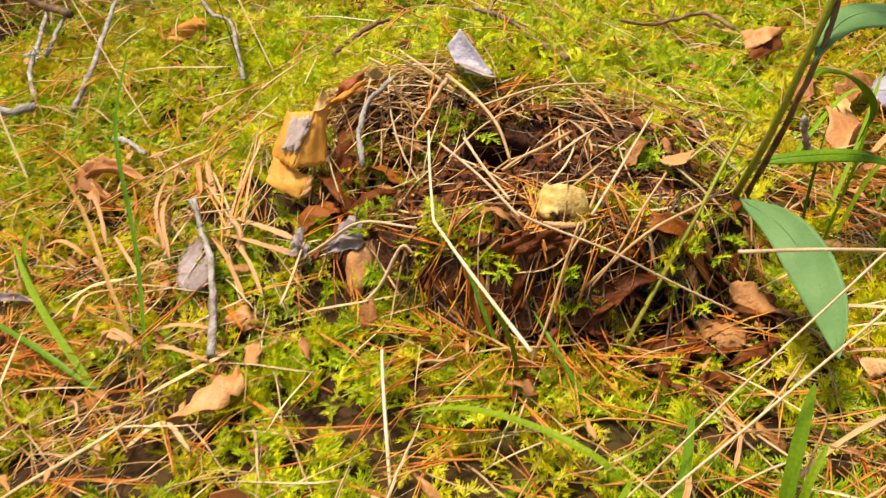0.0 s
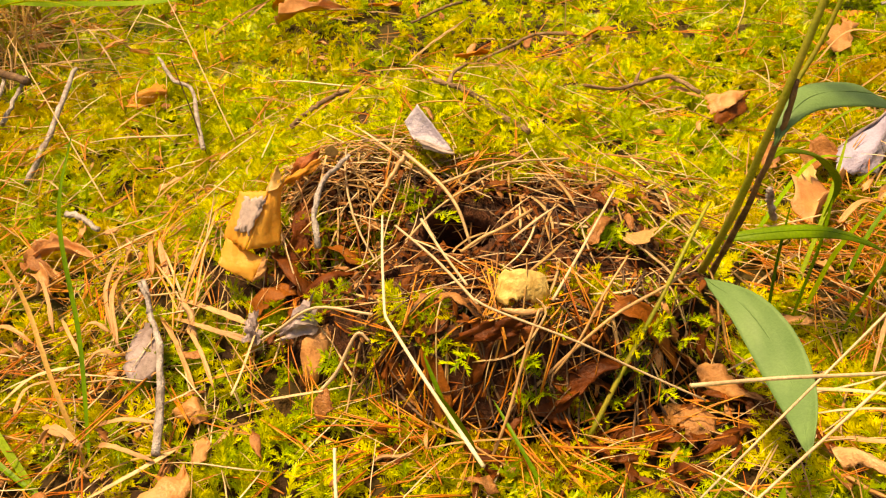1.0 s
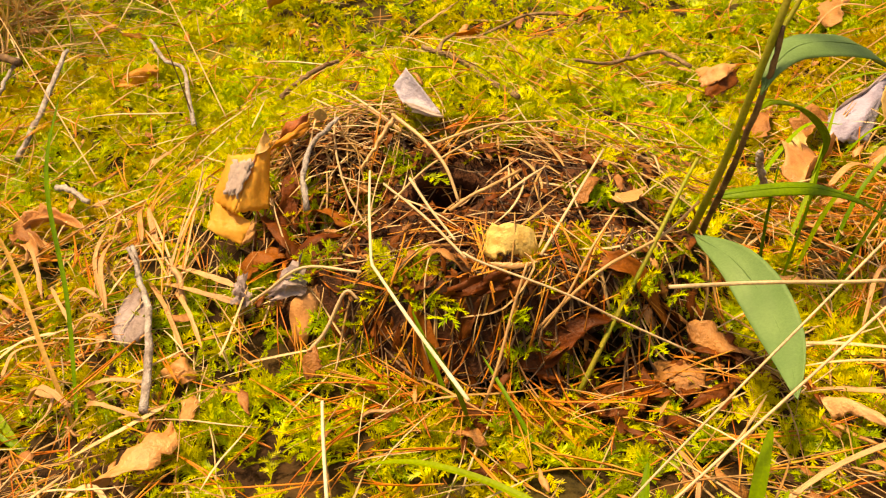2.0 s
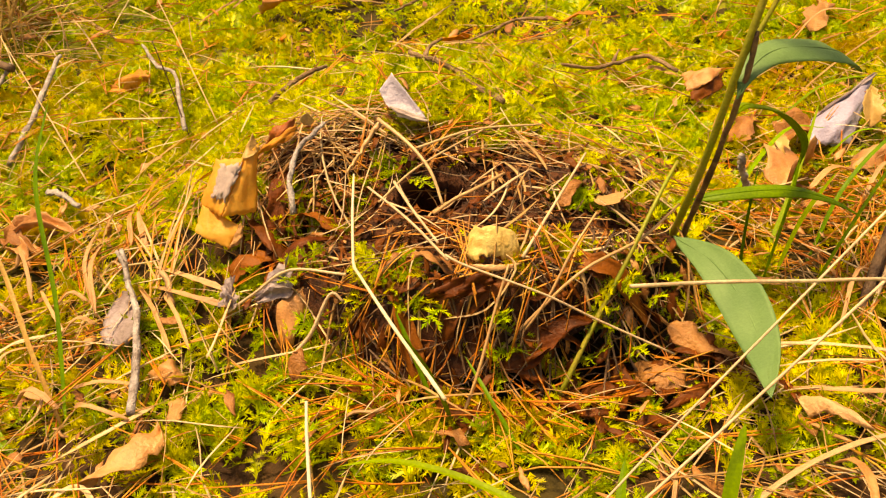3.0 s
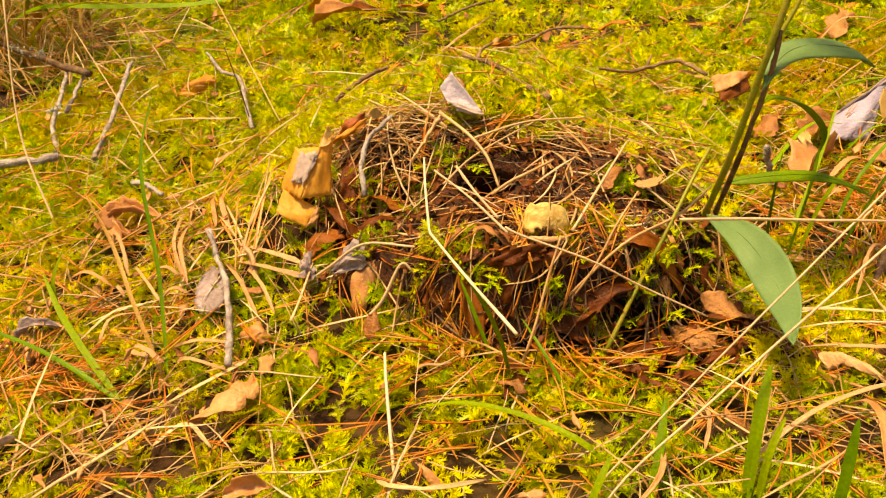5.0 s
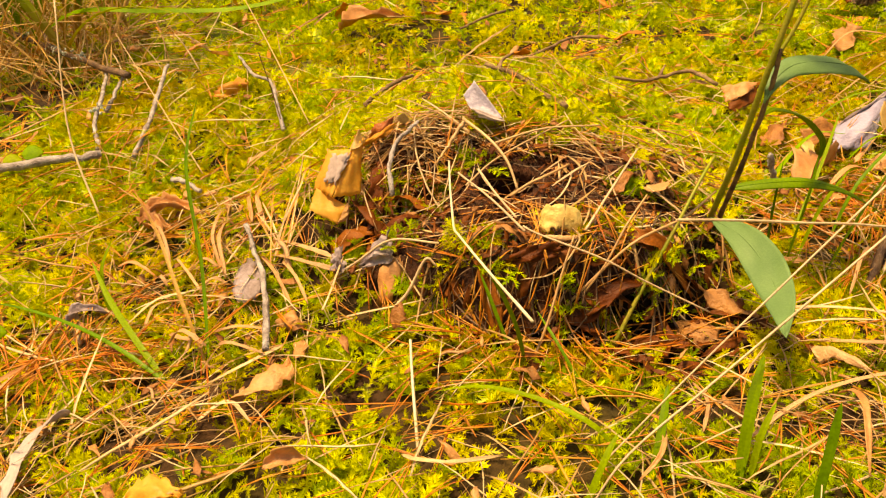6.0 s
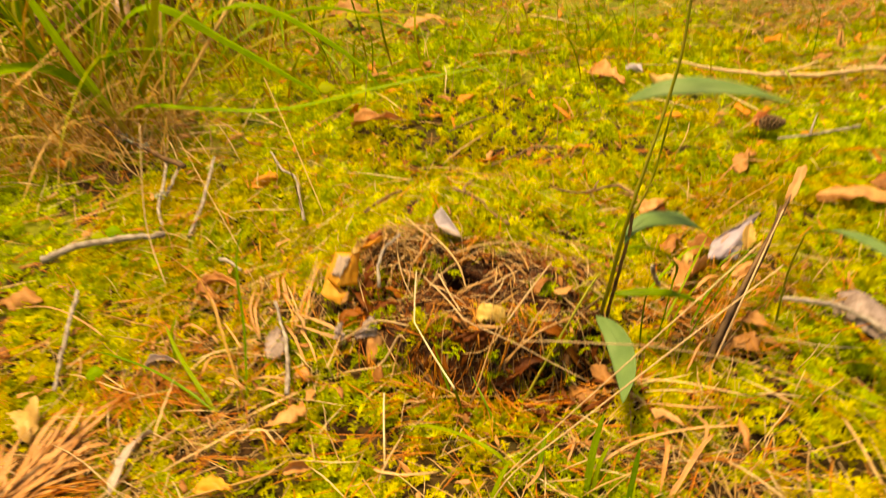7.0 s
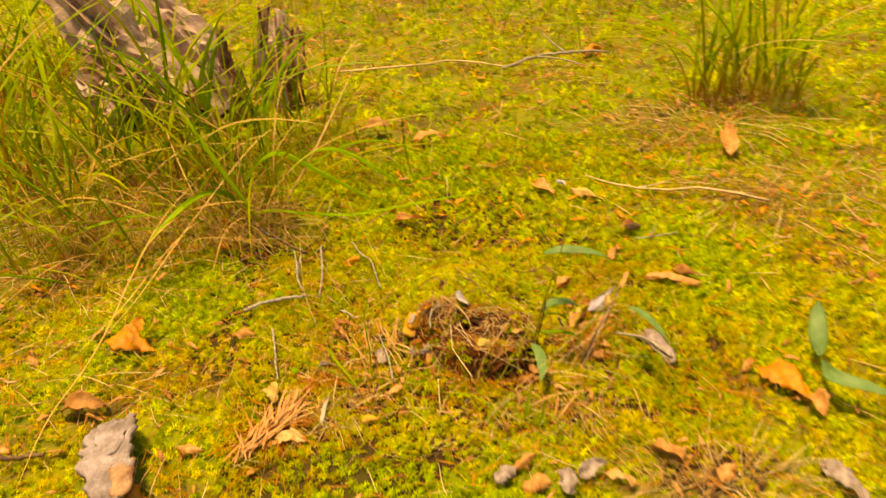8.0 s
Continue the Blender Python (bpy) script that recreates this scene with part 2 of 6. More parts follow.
def leaf(mid, side, width, profile="oval", cup=0.0, wave=0.0, ragged=0.0, seed=0, rows=14, cols=8, thick=0.00035, vein=0.0004, fold=0.0, twist=None):
    """A leaf or a piece of one: mid is its midrib; cup rolls the edges, wave ripples them, ragged tears them, fold creases it along the midrib."""
    rng = np.random.default_rng(seed)
    line = glide(mid, rows + 1)
    ahead = unit(np.gradient(line, axis=0))
    side = np.array(side, float)
    s = unit(side - (ahead * side).sum(-1, keepdims=True) * ahead)
    over = np.cross(s, ahead)
    a = (np.linspace(-.5, .5, rows + 1) * (rng.uniform(-.7, .7) if twist is None else twist))[:, None]
    s, over = s * np.cos(a) + over * np.sin(a), over * np.cos(a) - s * np.sin(a)
    u = np.linspace(0, 1, rows + 1)
    w = width / 2 * PROFILES[profile](u) + 1e-5
    tear = rng.uniform(1 - ragged, 1 + .3 * ragged, (rows + 1, 2)) * (1 + .10 * ragged * np.sin(np.arange(rows + 1) * 2.1)[:, None])
    k = np.linspace(-1, 1, cols + 1)
    grid = np.zeros((rows + 1, cols + 1, 3))
    ph = rng.uniform(0, 6.28, 4)
    for j, c in enumerate(k):
        reach = w * np.abs(c) * tear[:, 0 if c < 0 else 1]
        bend = cup * abs(c) * .6
        out = np.sign(c) * reach * math.cos(bend) if bend < 3 else np.sign(c) * reach
        lift = reach * math.sin(bend) + reach * fold
        lift = lift + wave * width * np.sin(9 * u + 2.4 * c + ph[0]) * (.25 + abs(c)) * .35 + wave * width * .2 * np.sin(21 * u + ph[1] + 5 * c)
        lift = lift - vein * np.cos(u * 60 + abs(c) * 6) * .35 * (abs(c) > .1) - (vein if c == 0 else 0)
        grid[:, j] = line + s * out[:, None] + over * lift[:, None]
    gu, gv = np.gradient(grid, axis=0), np.gradient(grid, axis=1)
    nrm = unit(np.cross(gv, gu))
    top, low = grid + nrm * thick / 2, grid - nrm * thick / 2
    v = np.concatenate([top.reshape(-1, 3), low.reshape(-1, 3)])
    c1, half = cols + 1, (rows + 1) * (cols + 1)
    f = []
    for i in range(rows):
        for j in range(cols):
            a = i * c1 + j
            f.append((a, a + 1, a + c1 + 1, a + c1))
            f.append((half + a, half + a + c1, half + a + c1 + 1, half + a + 1))
    rim = [j for j in range(c1)] + [i * c1 + cols for i in range(1, rows + 1)] + [rows * c1 + j for j in range(cols - 1, -1, -1)] + [i * c1 for i in range(rows - 1, 0, -1)]
    f += [(rim[i], half + rim[i], half + rim[(i + 1) % len(rim)], rim[(i + 1) % len(rim)]) for i in range(len(rim))]
    return v, f


def panel(a, b, c, d, bulge=(0, 0, 0), ragged=.06, seed=0, n=12, thick=.0004, wave=.0006):
    """A curved piece of leaf between four corners, given in turn round its edge."""
    rng = np.random.default_rng(seed)
    a, b, c, d = (vec(*p) for p in (a, b, c, d))
    u, v = np.meshgrid(np.linspace(0, 1, n + 1), np.linspace(0, 1, n + 1), indexing="ij")
    edge = rng.uniform(-ragged, ragged, (4, n + 1))
    uu = u + edge[0][None, :] * (1 - u) * .6 + edge[1][None, :] * u * .6
    vv = v + edge[2][:, None] * (1 - v) * .6 + edge[3][:, None] * v * .6
    g = ((1 - uu) * (1 - vv))[..., None] * a + (uu * (1 - vv))[..., None] * b + (uu * vv)[..., None] * c + ((1 - uu) * vv)[..., None] * d
    g = g + (np.sin(math.pi * u) * np.sin(math.pi * v))[..., None] * vec(*bulge)
    nrm = unit(np.cross(np.gradient(g, axis=0), np.gradient(g, axis=1)))
    g = g + nrm * (wave * np.sin(7 * u + 4 * v + seed) + wave * np.sin(13 * v - 5 * u))[..., None]
    vs = np.concatenate([(g + nrm * thick / 2).reshape(-1, 3), (g - nrm * thick / 2).reshape(-1, 3)])
    m, half, f = n + 1, (n + 1) ** 2, []
    for i in range(n):
        for j in range(n):
            k = i * m + j
            f += [(k, k + m, k + m + 1, k + 1), (half + k, half + k + 1, half + k + m + 1, half + k + m)]
    rim = list(range(m)) + [i * m + n for i in range(1, m)] + [n * m + j for j in range(n - 1, -1, -1)] + [i * m for i in range(n - 1, 0, -1)]
    f += [(rim[i], rim[(i + 1) % len(rim)], half + rim[(i + 1) % len(rim)], half + rim[i]) for i in range(len(rim))]
    return vs, f


def joined(pieces):
    v, f, n = [], [], 0
    for pv, pf in pieces:
        v.append(pv)
        f += [tuple(i + n for i in face) for face in pf]
        n += len(pv)
    return np.concatenate(v), f


def mesh_of(name, shape, mat, smooth=True, origin=(0, 0, 0)):
    v, f = shape
    me = bpy.data.meshes.new(name)
    me.from_pydata((np.asarray(v) - np.asarray(origin)).tolist(), [], f)
    me.materials.append(mat)
    if smooth:
        me.polygons.foreach_set("use_smooth", [True] * len(me.polygons))
    me.update()
    return me


def thing(name, label, category, base, group="", kind=""):
    ob = new(name)
    ob.location = base
    ob.empty_display_size = 0.02
    return tagged(ob, label, category, group, kind)


def part(name, shape, mat, parent, label="", smooth=True, kind=""):
    """One mesh under a thing or under a part, from world coordinates."""
    origin = vec(*parent.location)
    up = parent.parent
    while up:
        origin = origin + vec(*up.location)
        up = up.parent
    ob = new(name, mesh_of(name, shape, mat, smooth, origin))
    ob.parent = parent
    return tagged(ob, label, kind=kind)


def single(name, shape, mat, label, category, group="", kind="", smooth=True):
    """A thing that is one mesh, with its origin at its foot."""
    v = np.asarray(shape[0])
    base = vec(*((v.min(0) + v.max(0)) / 2)[:2], v[:, 2].min())
    ob = new(name, mesh_of(name, shape, mat, smooth, base))
    ob.location = base
    return tagged(ob, label, category, group, kind)


def fast_mesh(name, verts, tris, mat, smooth=False):
    """One mesh from large arrays of triangles."""
    me = bpy.data.meshes.new(name)
    me.vertices.add(len(verts))
    me.vertices.foreach_set("co", np.ascontiguousarray(verts, np.float32).ravel())
    me.loops.add(tris.size)
    me.loops.foreach_set("vertex_index", np.ascontiguousarray(tris, np.int32).ravel())
    me.polygons.add(len(tris))
    me.polygons.foreach_set("loop_start", np.arange(0, tris.size, 3, dtype=np.int32))
    if smooth:
        me.polygons.foreach_set("use_smooth", np.ones(len(tris), bool))
    me.materials.append(mat)
    me.update(calc_edges=True)
    return me


def spread(template_list, pick, place, turn, size):
    """Many copies of small templates as arrays: pick chooses the template, turn is a 3x3 per copy."""
    vs, ts, base = [], [], 0
    for k, (tv, tt) in enumerate(template_list):
        who = np.nonzero(pick == k)[0]
        if not len(who):
            continue
        v = np.einsum("nij,vj->nvi", turn[who] * size[who, None, None], tv) + place[who][:, None]
        t = tt[None] + (base + np.arange(len(who)) * len(tv))[:, None, None]
        vs.append(v.reshape(-1, 3))
        ts.append(t.reshape(-1, 3))
        base += len(who) * len(tv)
    return np.concatenate(vs), np.concatenate(ts)


def turns(yaw, tilt, toward, slope=None):
    """Turns: a spin by yaw, then a tilt towards a heading."""
    def about_z(a):
        c, s, o, i = np.cos(a), np.sin(a), np.zeros_like(a), np.ones_like(a)
        return np.stack([np.stack([c, -s, o], -1), np.stack([s, c, o], -1), np.stack([o, o, i], -1)], -2)
    c, s, o, i = np.cos(tilt), np.sin(tilt), np.zeros_like(tilt), np.ones_like(tilt)
    about_y = np.stack([np.stack([c, o, s], -1), np.stack([o, i, o], -1), np.stack([-s, o, c], -1)], -2)
    return about_z(toward) @ about_y @ about_z(yaw - toward)


def triangles(shape):
    v, f = shape
    return np.asarray(v, float), np.array([(p[0], p[i], p[i + 1]) for p in f for i in range(1, len(p) - 1)])


# ---- the ground, one sheet out to the horizon ----
def graded(low, high, step, reach, growth=1.22):
    inner = np.arange(low, high + step / 2, step)
    out, d = [], step
    while not out or out[-1] < reach:
        d *= growth
        out.append((out[-1] if out else 0) + d)
    out = np.array(out)
    return np.concatenate([low - out[::-1], inner, high + out])


gx, gy = graded(-1.2, 1.2, 0.018, 500), graded(-0.2, 1.9, 0.018, 500)
GX, GY = np.meshgrid(gx, gy)
GZ = ground_z(GX, GY) - 0.013
inside = dome_z(GX, GY) > 0
GZ = np.where(inside, np.minimum(GZ, dome_z(GX, GY) - .03) - .09 * np.exp(-((GX - .02) / .06) ** 2 - ((GY - .44) / .05) ** 2), GZ)
grng = np.random.default_rng(5)
GZ = GZ + grng.uniform(-.003, .003, GZ.shape)
gv = np.stack([GX, GY, GZ], -1).reshape(-1, 3)
nxg = len(gx)
ii, jj = np.meshgrid(np.arange(len(gy) - 1), np.arange(nxg - 1), indexing="ij")
a0 = (ii * nxg + jj).ravel()
gt = np.concatenate([np.stack([a0, a0 + 1, a0 + nxg + 1], -1), np.stack([a0, a0 + nxg + 1, a0 + nxg], -1)])
ground = new("ground", fast_mesh("ground", gv, gt, SOIL, True))
ground.data.materials.append(MOSS_MAT)
mid_x, mid_y = gv[gt][:, :, 0].mean(1), gv[gt][:, :, 1].mean(1)
mossy = np.hypot(mid_x, mid_y - .5) + .10 * np.sin(9 * mid_x + 4 * mid_y) + .08 * np.sin(17 * mid_y - 6 * mid_x) > .48
mossy |= mid_y < .02
ground.data.polygons.foreach_set("material_index", mossy.astype(np.int32))
tagged(ground, "dark forest soil of humus with moss and litter", "ground", kind="structure")

HOLE = vec(0.0185, 0.4285)

# ---- where straw and needles lie thick and moss is thin ----
PATCHES = [
    (-.19, .30, .07, .8),
    (-.28, .25, .08, .9),
    (-.22, .48, .05, .8),
    (-.165, .445, .05, .8),
    (-.24, .40, .07, .8),
    (-.12, .36, .04, .6),
    (.20, .24, .07, .9),
    (.24, .43, .07, .8),
    (.17, .33, .04, .35),
    (-.33, .24, .09, .9),
    (-.52, .95, .17, 1),
    (-.85, 1.1, .25, .8),
    (.86, 1.02, .22, .95),
    (.62, 1.42, .2, .9),
    (.9, .74, .15, .7),
    (.39, .07, .12, .9),
    (-.95, .75, .2, .7),
    (.05, .22, .06, .4),
    (.3, .62, .06, .35),
    (-.1, .37, .035, .5),
    (.9, 1.6, .2, .7),
    (-.62, .12, .1, .7),
    (-.78, .88, .2, .8),
    (-1.15, .9, .3, .8),
    (.5, .2, .08, .4),
]
PATCHES += [
    (-.42, .40, .07, .5),
    (-.25, 1.45, .14, .7),
    (.12, 1.62, .12, .55),
    (.35, 1.95, .18, .6),
    (-.1, 2.2, .2, .6),
    (.7, 2.2, .22, .6),
    (.15, 2.7, .25, .6),
    (-.3, 2.9, .3, .6),
    (-.28, .62, .06, .4),
    (.45, .92, .08, .4),
    (.32, .50, .06, .6),
    (-.42, .62, .06, .4),
    (-.60, .30, .18, .55),
    (-.9, .40, .25, .7),
    (-.45, .75, .1, .4),
    (-1.2, 2.3, .35, .8),
    (-.6, 2.4, .3, .7),
    (.9, 3.0, .4, .7),
    (-1.3, 3.0, .4, .8),
]


def straw_amount(x, y):
    s = np.zeros_like(x)
    for px, py, r, a in PATCHES:
        s = np.maximum(s, a * np.exp(-(((x - px) ** 2 + (y - py) ** 2) / r ** 2)))
    return s


def patchy(x, y):
    return np.clip(.5 + .3 * np.sin(43 * x + 31 * y + 2 + 2 * np.sin(29 * y)) + .35 * np.sin(-54 * x + 67 * y) * np.sin(59 * x + .7), 0, 1)


# ---- moss: feathered shoots, each a bent stem set with small leaves and side branches ----
def feather(rng, root, ahead, over, length, segments, leaflet, sag, three=True):
    """One branch: a bent line with a pair of small pointed leaves, and one above, on every step."""
    u = np.linspace(0, 1, segments + 1)
    line = root + u[:, None] * ahead * length + (u ** 2)[:, None] * vec(0, 0, sag) * length
    side = unit(np.cross(ahead, over))
    v, t = list(line), []
    for i in range(segments):
        mid = line[i + 1]
        reach = leaflet * (1 - .55 * u[i] ** 2) * rng.uniform(.75, 1.2)
        for k in (-1, 1) + ((0,) if three else ()):
            out = unit(side * k * rng.uniform(.7, 1.2) + over * (rng.uniform(-.1, .5) if k else .6) + ahead * (rng.uniform(.6, 1.2) if k else 1.2))
            v.append(mid + out * reach)
            t.append((i, i + 1, len(v) - 1) if k <= 0 else (i + 1, i, len(v) - 1))
    tip = line[-1] + unit(ahead + vec(0, 0, sag)) * leaflet * .8
    v += [tip, line[-1] + side * leaflet * .3]
    t.append((segments, len(v) - 1, len(v) - 2))
    return np.array(v), np.array(t)


def sprig(rng, branches, full=True):
    """A leafy moss shoot about 1 high: a rising, nodding stem and side branches to both sides."""
    lean = rng.uniform(0, 6.28)
    fwd = vec(math.cos(lean), math.sin(lean), 0)
    side = vec(-fwd[1], fwd[0], 0)
    rise = rng.uniform(.5, 1.15)
    ahead = unit(fwd * math.cos(rise) + vec(0, 0, math.sin(rise)))
    over = np.cross(side, ahead)
    over = over if over[2] > 0 else -over
    leaflet = .18 if full else .20
    pieces = [feather(rng, vec(0, 0, 0), ahead, over, .95, 7 if full else 4, leaflet, -.25, full)]
    for b in range(branches):
        h = .18 + .62 * b / max(1, branches - 1)
        root = ahead * .95 * h + vec(0, 0, -.25) * .95 * h * h
        k = 1 if b % 2 else -1
        d = unit(side * k * rng.uniform(.7, 1.2) + ahead * rng.uniform(.25, .8) + over * rng.uniform(-.3, .5))
        pieces.append(feather(rng, root, d, unit(over - d * (over @ d)), rng.uniform(.26, .50) * (1.15 - .6 * h), 4 if full else 3, leaflet * .85, rng.uniform(-.45, .1), False))
    n, vs, ts = 0, [], []
    for v, t in pieces:
        vs.append(v)
        ts.append(t + n)
        n += len(v)
    return np.concatenate(vs), np.concatenate(ts)


mrng = np.random.default_rng(11)
FINE = [sprig(mrng, n) for n in (5, 6, 7, 5, 4, 6, 5, 6, 5, 3)]
MIDDLE = [sprig(mrng, n, False) for n in (5, 6, 5, 4, 6)]
COARSE = [sprig(mrng, n, False) for n in (2, 3, 3, 2)]


def scattered(rng, count, x0, x1, y0, y1, keep):
    x, y = rng.uniform(x0, x1, count), rng.uniform(y0, y1, count)
    ok = rng.uniform(0, 1, count) < keep(x, y)
    return x[ok], y[ok]


def near_zone(x, y):
    return (np.abs(x - .02) < .46) & (y > .16) & (y < .80)


def middle_zone(x, y):
    return (np.abs(x) < 1.05) & (y > -.12) & (y < 1.45)


def moss_keep(x, y):
    k = 1 - .80 * straw_amount(x, y)
    k = k * np.where(dome_z(x, y) > ground_z(x, y), np.clip(.75 * np.clip((.385 - y) / .03, 0, 1) + .12 * (y > .47) + .6 * np.clip((x - .105) / .03, 0, 1), 0, 1), 1)
    front = np.exp(-((x + .06) / .05) ** 2 - ((y - .395) / .035) ** 2) + .6 * np.exp(-((x - .055) / .05) ** 2 - ((y - .350) / .018) ** 2)
    return np.clip(k * (1 - .95 * front) * (1 - .20 * (y < .34)), 0, 1) * np.where(near_zone(x, y), .18 + .30 * np.clip((np.hypot(x - .02, y - .42) - .2) / .2, 0, 1) + patchy(x, y), .46 + .65 * patchy(x, y))


def moss_sheet(name, label, templates, x, y, low, high, sink, seed, mat=None):
    rng = np.random.default_rng(seed)
    n = len(x)
    size = rng.uniform(low, high, n)
    place = np.stack([x, y, top_z(x, y) - sink], -1)
    turn = turns(rng.uniform(0, 6.28, n), np.abs(rng.normal(0, .5, n)).clip(0, 1.2), rng.uniform(0, 6.28, n))
    v, t = spread(templates, rng.integers(0, len(templates), n), place, turn, size)
    return tagged(new(name, fast_mesh(name, v, t, mat or MOSS)), label, "moss", kind="stuff")


rng = np.random.default_rng(21)
x, y = scattered(rng, 21500, -.44, .48, .16, .80, lambda x, y: moss_keep(x, y))
green = rng.uniform(0, 1, len(x)) < .20 + .12 * (x > .1) + .45 * np.clip(np.sin(15 * x + 3) * np.sin(17 * y + 1) + .1, 0, 1)
moss_sheet("moss_carpet", "bright yellow-green feather moss round the nest", FINE, x[~green], y[~green], .012, .025, .0100, 1)
moss_sheet("moss_carpet", "deeper green feather moss round the nest", FINE, x[green], y[green], .012, .024, .0095, 6, MOSS_GREEN)
x, y = scattered(rng, 40000, -1.05, 1.05, -.12, 1.45, lambda x, y: moss_keep(x, y) * ~near_zone(x, y))
green = rng.uniform(0, 1, len(x)) < .24 + .34 * np.clip((y - .5) / .9, 0, 1) + .75 * np.clip(np.sin(6.1 * x + 2) * np.sin(5.3 * y + 1) + .15 * np.sin(23 * x - 17 * y), 0, 1)
moss_sheet("moss_carpet", "yellow-green feather moss on the forest floor", MIDDLE, x[~green], y[~green], .014, .028, .012, 2)
moss_sheet("moss_carpet", "deeper green feather moss on the forest floor", MIDDLE, x[green], y[green], .014, .028, .012, 7, MOSS_GREEN)
x, y = scattered(rng, 36000, -2.7, 2.3, -.3, 3.7, lambda x, y: moss_keep(x, y) * ~middle_zone(x, y))
green = rng.uniform(0, 1, len(x)) < .58 + .75 * np.clip(np.sin(4.1 * x + 1) * np.sin(3.7 * y + 2) + .2 * np.sin(15 * x - 11 * y), 0, 1)
moss_sheet("moss_carpet", "distant yellow-green moss on the forest floor", COARSE, x[~green], y[~green], .030, .055, .020, 3)
moss_sheet("moss_carpet", "distant deeper green moss on the forest floor", COARSE, x[green], y[green], .030, .055, .020, 8, MOSS_GREEN)
frng = np.random.default_rng(23)
FAR = [sprig(frng, n, False) for n in (2, 2, 1)]
x, y = scattered(frng, 7000, -4.6, 4.2, -2.6, 5.0, lambda x, y: 1.0 - ((x > -2.7) & (x < 2.3) & (y > -.3) & (y < 3.7)))
moss_sheet("moss_carpet", "moss cushions all round on the forest floor", FAR, x, y, .06, .11, .04, 9)
x, y = scattered(frng, 8000, -11, 11, -8, 14, lambda x, y: 1.0 - ((x > -4.6) & (x < 4.2) & (y > -2.6) & (y < 5.0)))
moss_sheet("moss_carpet", "far moss cushions under the forest", FAR, x, y, .13, .26, .07, 4)


# ---- needles, straw and scraps of leaves strewn over the moss ----
def needle_pair(rng, bend, steps=4):
    out = []
    for k in (-1, 1):
        s = np.linspace(0, 1, steps)
        line = np.stack([s, k * (.03 * s + bend * .12 * s * s), bend * .08 * np.sin(s * 3)], -1)
        out.append(tube(line, np.interp(s, [0, .3, .8, 1], [.009, .0105, .0095, .004]), 3))
    return triangles(joined(out))


def straw_bit(rng, thin=1.0):
    s = np.linspace(0, 1, 6)
    b, c = rng.uniform(-.14, .14), rng.uniform(-.04, .06)
    line = np.stack([s, b * s * s + .015 * np.sin(6 * s), c * np.sin(3.1 * s)], -1)
    return triangles(blade(line, rng.uniform(.010, .026) * thin, fold=rng.uniform(-.5, .6), twist=rng.uniform(-1.5, 1.5)))


def leaf_scrap(rng, k):
    return triangles(leaf([(0, 0, 0), (.5, rng.uniform(-.1, .1), rng.uniform(0, .2)), (1, 0, rng.uniform(-.1, .1))], (0, 1, 0), rng.uniform(.2, .55), "scrap" if k % 2 else "birch", rng.uniform(-.5, .5), .30, .55, k, 5, 3, .012, .0))


NEEDLES = [needle_pair(mrng, b) for b in (-1, -.5, 0, .4, 1)]
STRAWS = [straw_bit(mrng) for _ in range(9)]
SCRAPS = [leaf_scrap(mrng, k) for k in range(8)]


def strewn(name, label, category, templates, mat, x, y, low, high, lift, lean, seed, over=top_z, smooth=True, parent=None):
    rng = np.random.default_rng(seed)
    n = len(x)
    yaw = rng.uniform(0, 6.28, n)
    e = .012
    gx_, gy_ = (over(x + e, y) - over(x - e, y)) / (2 * e), (over(x, y + e) - over(x, y - e)) / (2 * e)
    size = rng.uniform(low, high, n)
    pitch = -np.arctan(gx_ * np.cos(yaw) + gy_ * np.sin(yaw)).clip(-1, 1) + rng.normal(0, lean, n)
    c, s = np.cos(yaw), np.sin(yaw)
    roll = rng.uniform(-.6, .6, n)
    cp, sp, cr, sr = np.cos(pitch), np.sin(pitch), np.cos(roll), np.sin(roll)
    ahead = np.stack([c * cp, s * cp, -sp], -1)
    level = np.stack([-s, c, 0 * s], -1)
    over_v = np.cross(ahead, level)
    side = level * cr[:, None] + over_v * sr[:, None]
    turn = np.stack([ahead, side, np.cross(ahead, side)], -1)
    place = np.stack([x, y, over(x, y) + rng.uniform(*lift, n)], -1) - ahead * size[:, None] * .5
    v, t = spread(templates, rng.integers(0, len(templates), n), place, turn, size)
    ob = new(name, fast_mesh(name, v - (vec(*parent.location) if parent else 0), t, mat, smooth))
    ob.parent = parent
    return tagged(ob, label, "" if parent else category, kind="stuff")


def off_nest(x, y):
    """Less litter on the dome, none over its entrance; thinning out away from the nest."""
    open_ = np.hypot((x - HOLE[0]) / .034, (y - HOLE[1]) / .024) > 1
    return np.where(dome_z(x, y) > ground_z(x, y) + .004, .45 * np.clip((.40 - y) / .03, .12, 1), 1.0) * open_ * np.exp(-(np.hypot((x - .02) / .46, (y - .48) / .38)) ** 4)


def off_dome(x, y):
    """Nothing on the dome, and little round it, where the finer litter lies."""
    return np.where(dome_z(x, y) > ground_z(x, y) + .004, 0.0, 1.0) * (1 - .85 * np.exp(-(np.hypot((x - .02) / .42, (y - .42) / .36)) ** 4))


